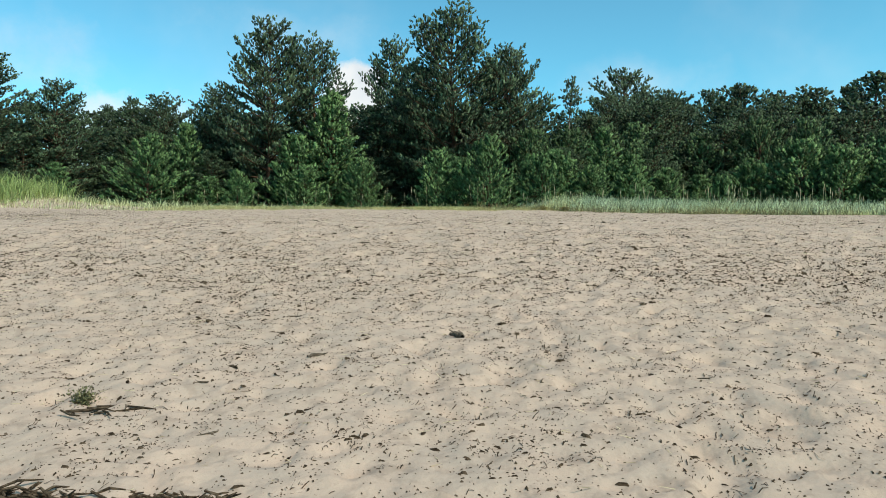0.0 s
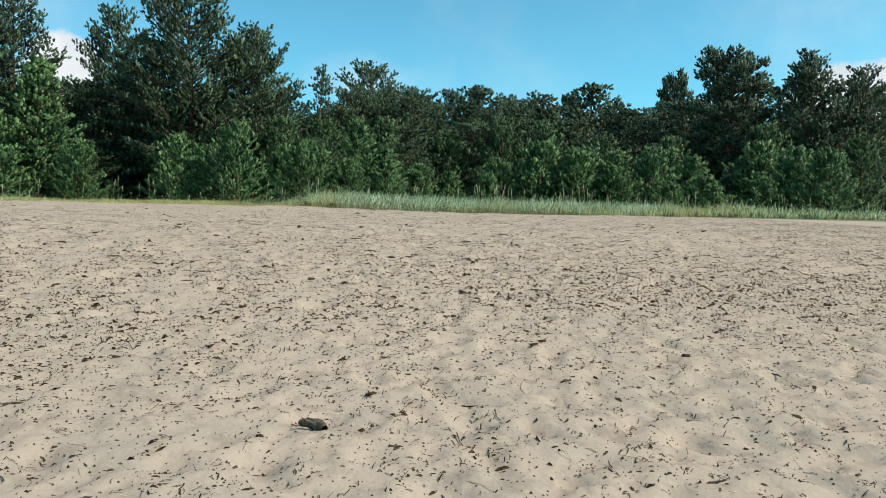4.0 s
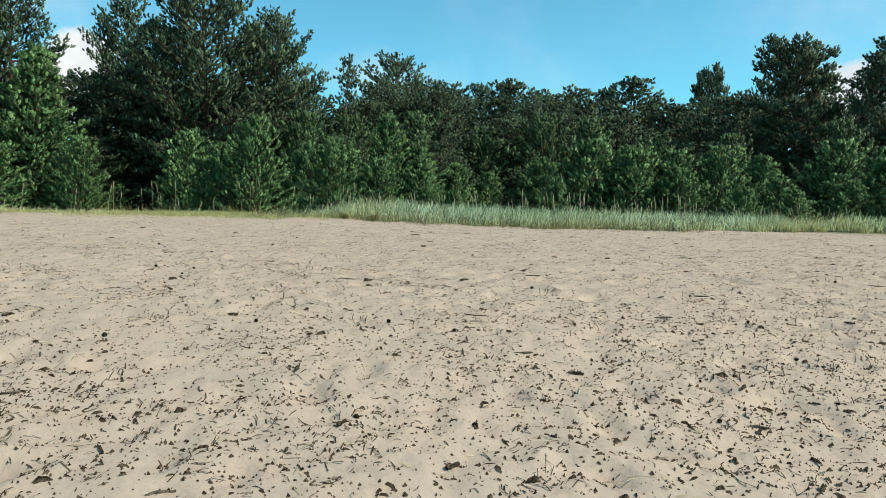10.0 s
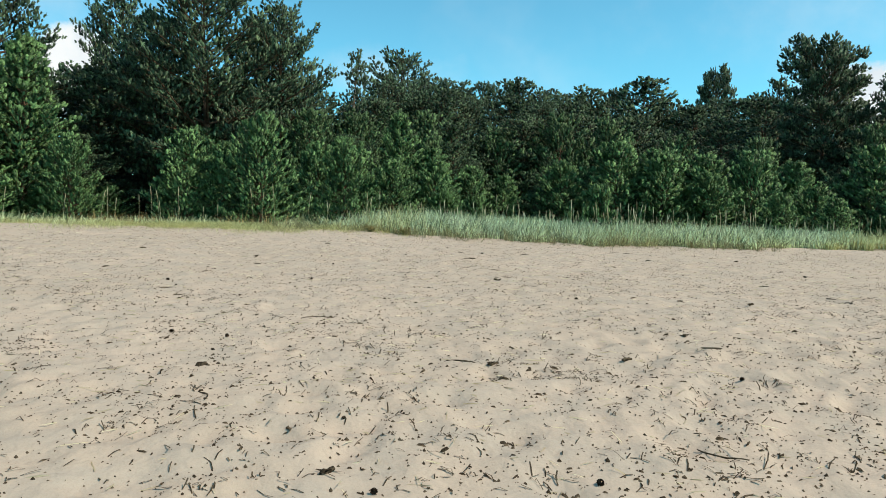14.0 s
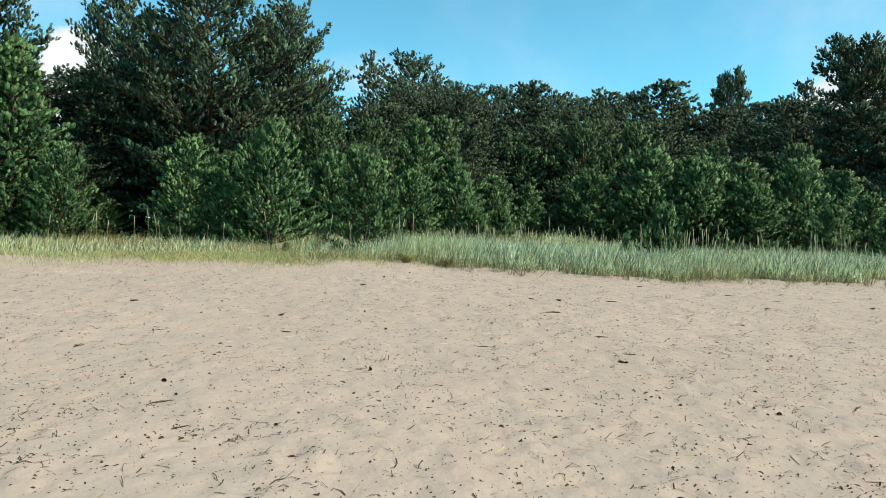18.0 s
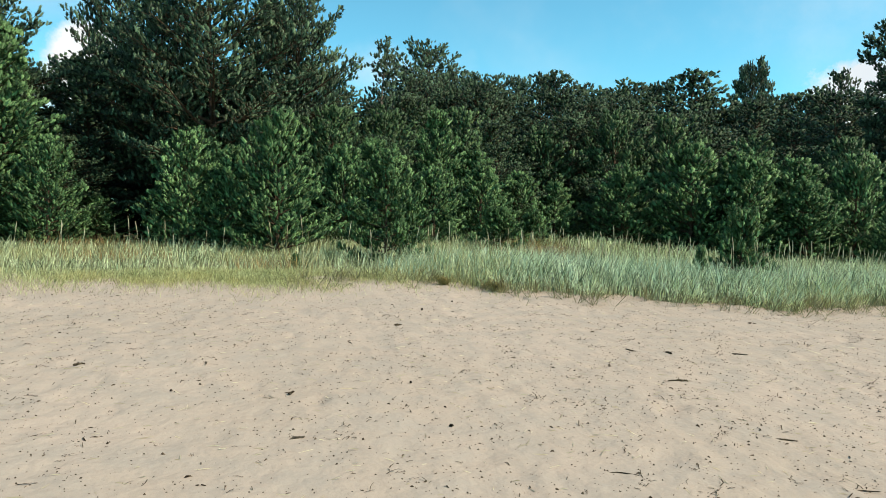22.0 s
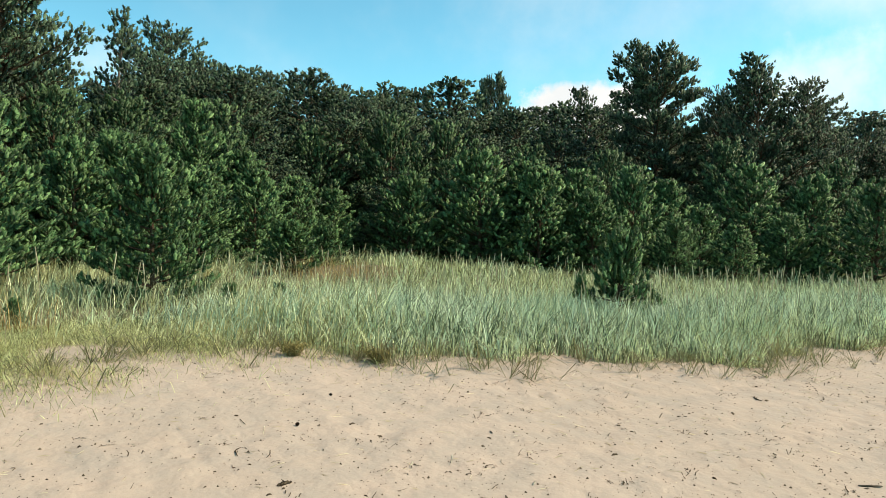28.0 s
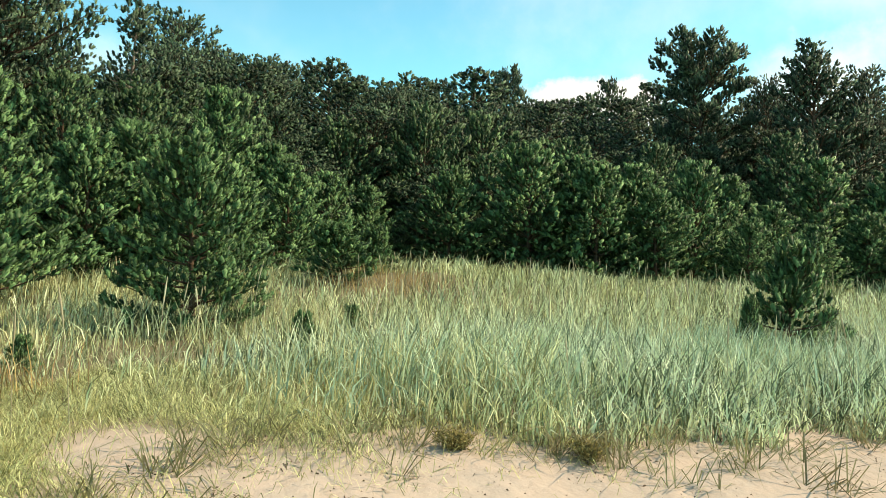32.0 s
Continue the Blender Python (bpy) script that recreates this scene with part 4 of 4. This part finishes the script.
def scatter_litter():
    rng = np.random.default_rng(15)
    # slivers of bark and reed
    x, y = strewn(150000, rng, 0.02, 0.62)
    bx, by = bunches(9000, 6, rng)
    x, y = np.concatenate([x, bx]), np.concatenate([y, by])
    n = len(x)
    ln = np.minimum(rng.gamma(1.5, 0.010, n) + 0.010, 0.12) * np.interp(y, (0, 6, 8, 10, 12, 15), (0.8, 0.95, 1.1, 0.9, 0.72, 0.65))
    wd = np.clip(ln * rng.uniform(0.08, 0.24, n), 0.003, 0.011)
    v, t = chips(x, y, surface(x, y), ln, wd, wd * rng.uniform(0.6, 1.3, n) + ln * rng.uniform(0.0, 0.16, n) * np.interp(y, (6.5, 8, 10, 12), (1, 1.9, 1.5, 1)), rng.normal(0.35, 1.0, n), rng)
    tagged(new("bark_litter", mesh_of("bark_litter", v, t, LITTER)), "dark bark flakes and twig bits strewn on sand", "litter", kind="stuff")
    # crumbs
    x, y = strewn(250000, rng, 0.12, 0.85)
    size = (0.0055 + rng.gamma(1.4, 0.0030, len(x))) * np.interp(y, (0, 6, 8, 10, 12, 24), (0.8, 0.9, 1.1, 0.95, 0.82, 0.88))
    v, t = crumbs(x, y, surface(x, y), np.minimum(size, 0.019), rng)
    tagged(new("crumb_litter", mesh_of("crumb_litter", v, t, LITTER)), "tiny dark crumbs and pellets scattered on sand", "litter", kind="stuff")
    # bent twiglets
    x, y = strewn(30000, rng, 0.05, 0.8)
    bx, by = bunches(7500, 6, rng)
    x, y = np.concatenate([x, bx]), np.concatenate([y, by])
    n = len(x)
    ln, g, kink = (rng.gamma(2.0, 0.015, n) + 0.016) * np.interp(y, (0, 6, 8, 14, 17), (0.55, 0.7, 1.0, 1.0, 0.8)), rng.normal(0.3, 1.0, n), rng.normal(0, 0.45, n)
    pts = [np.stack([x, y], -1)]
    for a in (g, g + kink):
        pts.append(pts[-1] + np.stack([np.cos(a), np.sin(a)], -1) * (ln * 0.5)[:, None])
    wd = rng.uniform(0.0014, 0.0034, n)
    lift, tip = np.abs(rng.normal(0, 0.006, n)) + 0.002, rng.choice([0.0, 0.0, 1.0, 2.0], n)
    rows = []
    for i, q in enumerate(pts):
        a = g + kink * 0.5 * i
        side = np.stack([-np.sin(a), np.cos(a)], -1) * wd[:, None]
        h = surface(q[:, 0], q[:, 1]) + 0.001 + (lift if i == 1 else lift * tip if i == 2 else 0.0)
        rows += [np.column_stack([q - side, h]), np.column_stack([q, h + wd * 0.4]), np.column_stack([q + side, h])]
    v = np.stack(rows, 1).reshape(-1, 3)
    f = np.array([[0, 3, 4, 1], [1, 4, 5, 2], [3, 6, 7, 4], [4, 7, 8, 5]])[:, ::-1]
    t = (np.arange(n)[:, None, None] * 9 + f[None]).reshape(-1, 4)
    tagged(new("twig_litter", mesh_of("twig_litter", v, t, LITTER)), "dark bent twigs and root bits on sand", "litter", kind="stuff")
    # pale straws
    n = 17000
    x, y = rng.uniform(-9, 14, n), 1.5 + 22.5 * rng.random(n)
    keep = rng.random(n) < np.interp(y, (0, 6, 9, 13, 17, 24), (0.15, 0.3, 0.7, 1.0, 0.6, 0.35))
    x, y = x[keep], y[keep]
    n = len(x)
    ln = rng.uniform(0.04, 0.17, n)
    v, t = chips(x, y, surface(x, y), ln, np.full(n, 0.004), np.full(n, 0.004), rng.uniform(0, 3.2, n), rng)
    tagged(new("straw_litter", mesh_of("straw_litter", v, t, STRAW)), "pale dry grass straws lying on sand", "litter", kind="stuff")


scatter_litter()


def cone_mesh(seed):
    """A pine cone: overlapping scales round a core."""
    rng = np.random.default_rng(seed)
    v, t = [], []
    rings = 7
    for i in range(rings):
        f = i / (rings - 1)
        r = 0.017 * math.sin(math.pi * (0.18 + 0.74 * f)) + 0.003
        zz = 0.045 * f
        for k in range(8):
            a = 6.283 * (k + 0.5 * (i % 2)) / 8
            o = np.array([math.cos(a), math.sin(a), 0])
            s = np.array([-math.sin(a), math.cos(a), 0]) * r * 0.42
            base, tip = o * r * 0.55 + np.array([0, 0, zz - 0.004]), o * r * rng.uniform(1.0, 1.3) + np.array([0, 0, zz + 0.007])
            b = len(v)
            v += [base - s, base + s, tip + s * 0.5, tip - s * 0.5, (base + tip) / 2 + np.array([0, 0, 0.005]) + o * 0.003]
            t += [(b, b + 1, b + 4), (b + 1, b + 2, b + 4), (b + 2, b + 3, b + 4), (b + 3, b, b + 4)]
    return mesh_of("pine_cone", v, t, CONE)


CONES = [cone_mesh(s) for s in (1, 2, 3)]
# cones and bark lumps that stand out along the way
CONE_AT = ((2.43, 16.58), (4.40, 14.95), (1.21, 15.78), (3.91, 22.0), (3.09, 9.18), (4.35, 9.04), (5.02, 8.55), (5.49, 9.77), (3.40, 10.52), (4.51, 11.75),
           (7.57, 8.72), (2.57, 9.29), (4.17, 9.90), (2.15, 10.81), (1.28, 18.86), (3.03, 18.88))


def scatter_cones():
    rng = np.random.default_rng(31)
    spots = list(CONE_AT)
    while len(spots) < 70:
        x, y = rng.uniform(-5, 11), rng.uniform(2, 23)
        if rng.random() < litter_density(np.array([x]), np.array([y]))[0] and abs(x - 2) < 3 + 0.7 * y:
            spots.append((x, y))
    for k, (x, y) in enumerate(spots):
        ob = new("pine_cone", CONES[k % 3])
        s = rng.uniform(0.42, 0.68)
        ob.matrix_world = pose(x, y, top(x, y) + 0.012 * s, rng.uniform(70, 110), rng.uniform(-20, 20), rng.uniform(0, 360)) @ Matrix.Scale(s, 4)
        tagged(ob, "dark dry pine cone half sunk in sand", "pine cone", "pine cones on the sand")


scatter_cones()


def stick_mesh(seed, ln, r, bend, mat, sides=7, knots=2):
    """A bent, tapered, uneven stick lying along x."""
    rng = np.random.default_rng(seed)
    n = 9
    p = [np.array([ln * (s - 0.5), bend * ln * math.sin(3.1 * s) + rng.normal(0, 0.012 * ln), r * 0.6 + rng.normal(0, 0.2 * r)]) for s in np.linspace(0, 1, n)]
    rad = [r * (0.35 + 0.75 * math.sin(math.pi * (0.12 + 0.75 * s))) * rng.uniform(0.8, 1.15) for s in np.linspace(0, 1, n)]
    pieces = [tube(p, rad, sides)]
    for k in range(knots):
        i = rng.integers(2, n - 2)
        d = np.array([rng.uniform(-0.5, 0.5), rng.choice([-1, 1]) * 0.8, rng.uniform(0.1, 0.5)])
        pieces.append(tube([p[i], p[i] + d * 2.2 * r, p[i] + d * 4 * r], [r * 0.4, r * 0.3, r * 0.12], 5))
    v, t = joined(pieces)
    return mesh_of("stick", v, t, mat, True)


def lay(name, me, x, y, turn, label, category="stick", group=""):
    ob = new(name, me)
    ob.matrix_world = pose(x, y, top(x, y), 0, 0, turn)
    return tagged(ob, label, category, group)


lay("driftwood", stick_mesh(1, 0.20, 0.028, 0.10, DRIFT, 8, 1), 2.47, 5.55, -58, "short thick weathered piece of driftwood on sand", "driftwood")
lay("bark_piece", stick_mesh(2, 0.17, 0.014, 0.05, DRIFT, 6, 2), 1.45, 4.93, 42, "dark curled bark piece on sand", "bark")
lay("twig", stick_mesh(3, 0.17, 0.009, 0.03, LITTER, 5, 2), 5.18, 18.54, 172, "dark thin twig lying alone on sand")


def scatter_sticks():
    rng = np.random.default_rng(44)
    kinds = [stick_mesh(50 + k, ln, r, b, LITTER if k % 3 else DRIFT, 6, 2) for k, (ln, r, b) in enumerate(((0.11, 0.008, 0.1), (0.09, 0.011, 0.05), (0.18, 0.005, 0.12), (0.14, 0.006, -0.1), (0.08, 0.012, 0.08), (0.22, 0.004, 0.2)))]
    done = 0
    while done < 130:
        x, y = rng.uniform(-4.5, 10), rng.uniform(2.2, 22.5)
        if rng.random() > litter_density(np.array([x]), np.array([y]))[0] or abs(x - 2) > 2.5 + 0.65 * y:
            continue
        lay("stick", kinds[done % 6], x, y, rng.normal(20, 50), "small dark broken stick on sand", "stick", "sticks on the sand")
        done += 1


scatter_sticks()


def herb_mesh(seed, h, r, n, mat):
    """A low branching beach plant with many tiny leaves."""
    rng = np.random.default_rng(seed)
    stems, P, D, L = [], [], [], []
    for k in range(n):
        az, rise = rng.uniform(0, 6.3), rng.uniform(0.5, 1.4)
        ln = h * rng.uniform(0.7, 1.2) / max(math.sin(rise), 0.5)
        ln = min(ln, r * 1.6)
        d = np.array([math.cos(az) * math.cos(rise), math.sin(az) * math.cos(rise), math.sin(rise)])
        stems.append(tube([d * 0.0, d * ln * 0.5 + rng.normal(0, 0.008, 3), d * ln], [0.0022, 0.0016, 0.0008], 4))
        for s in np.linspace(0.15, 1, 22):
            P.append(d * ln * s + rng.normal(0, 0.022, 3))
            D.append(d + rng.normal(0, 0.8, 3))
            L.append(rng.uniform(0.016, 0.030))
    return joined(stems), shoots(P, D, L, 7, rng, None, 0.35)


def herb(name, x, y, h, r, n, seed, label, mat=HERB):
    stems, leaves = herb_mesh(seed, h, r, n, mat)
    thing = tagged(new(name), label, "plant")
    thing.matrix_world = pose(x, y, top(x, y) - 0.005)
    tagged(part("stalkwork", mesh_of("stalkwork", *stems, TUFT, True), thing), kind="stuff")
    part("leaves", mesh_of("leaves", leaves[0], leaves[1], mat, True, leaves[2]), thing)


herb("saltwort", 5.36, 3.17, 0.21, 0.22, 85, 5, "bushy light green saltwort growing in bare sand")
herb("dry_herb", 0.25, 3.85, 0.07, 0.09, 14, 6, "small dry brownish herb on sand", TUFT)
for k, (x, y) in enumerate(((4.72, 23.78), (5.35, 23.3))):
    herb("rusty_herb", x, y, 0.10, 0.21, 48, 60 + k, "low rusty green herb at the grass edge", RUST)


def heap(x, y, seed, many=120, wide=0.30, deep=0.07, high=0.022):
    """A flat wrack heap of dark stalks."""
    rng = np.random.default_rng(seed)
    thing = tagged(new("seaweed_heap"), "flat heap of dark dried seaweed stalks", "seaweed")
    thing.matrix_world = pose(x, y, top(x, y), 0, 0, 5)
    for k in range(many):
        a, b = rng.normal(0, wide), rng.normal(0, deep)
        g, ln = rng.normal(0.1, 0.5), rng.uniform(0.06, 0.22)
        p = [np.array([a + ln * s * math.cos(g), b + ln * s * math.sin(g), 0.006 + abs(rng.normal(0, high)) * max(0.2, 1.2 - abs(a) / (3 * wide))]) for s in (0, 0.5, 1)]
        v, t = tube(p, [0.006, 0.007, 0.003], 5)
        part("stalk", mesh_of("stalk", v, t, LITTER, True), thing)


for k, (x, y) in enumerate(((5.60, 3.60), (5.70, 3.48), (5.53, 3.40))):
    ob = new("grass_tuft", TUFTS[(0, 3, 0)[k]])
    ob.matrix_world = pose(x, y, top(x, y), 0, 0, 70 * k)
    tagged(ob, "upright dry grass shoots beside the saltwort", "grass tuft", "grass sprouts on the sand")
heap(1.30, 2.56, 3)
heap(0.55, 2.52, 4)
heap(0.40, 3.72, 8, 16, 0.10, 0.05, 0.01)
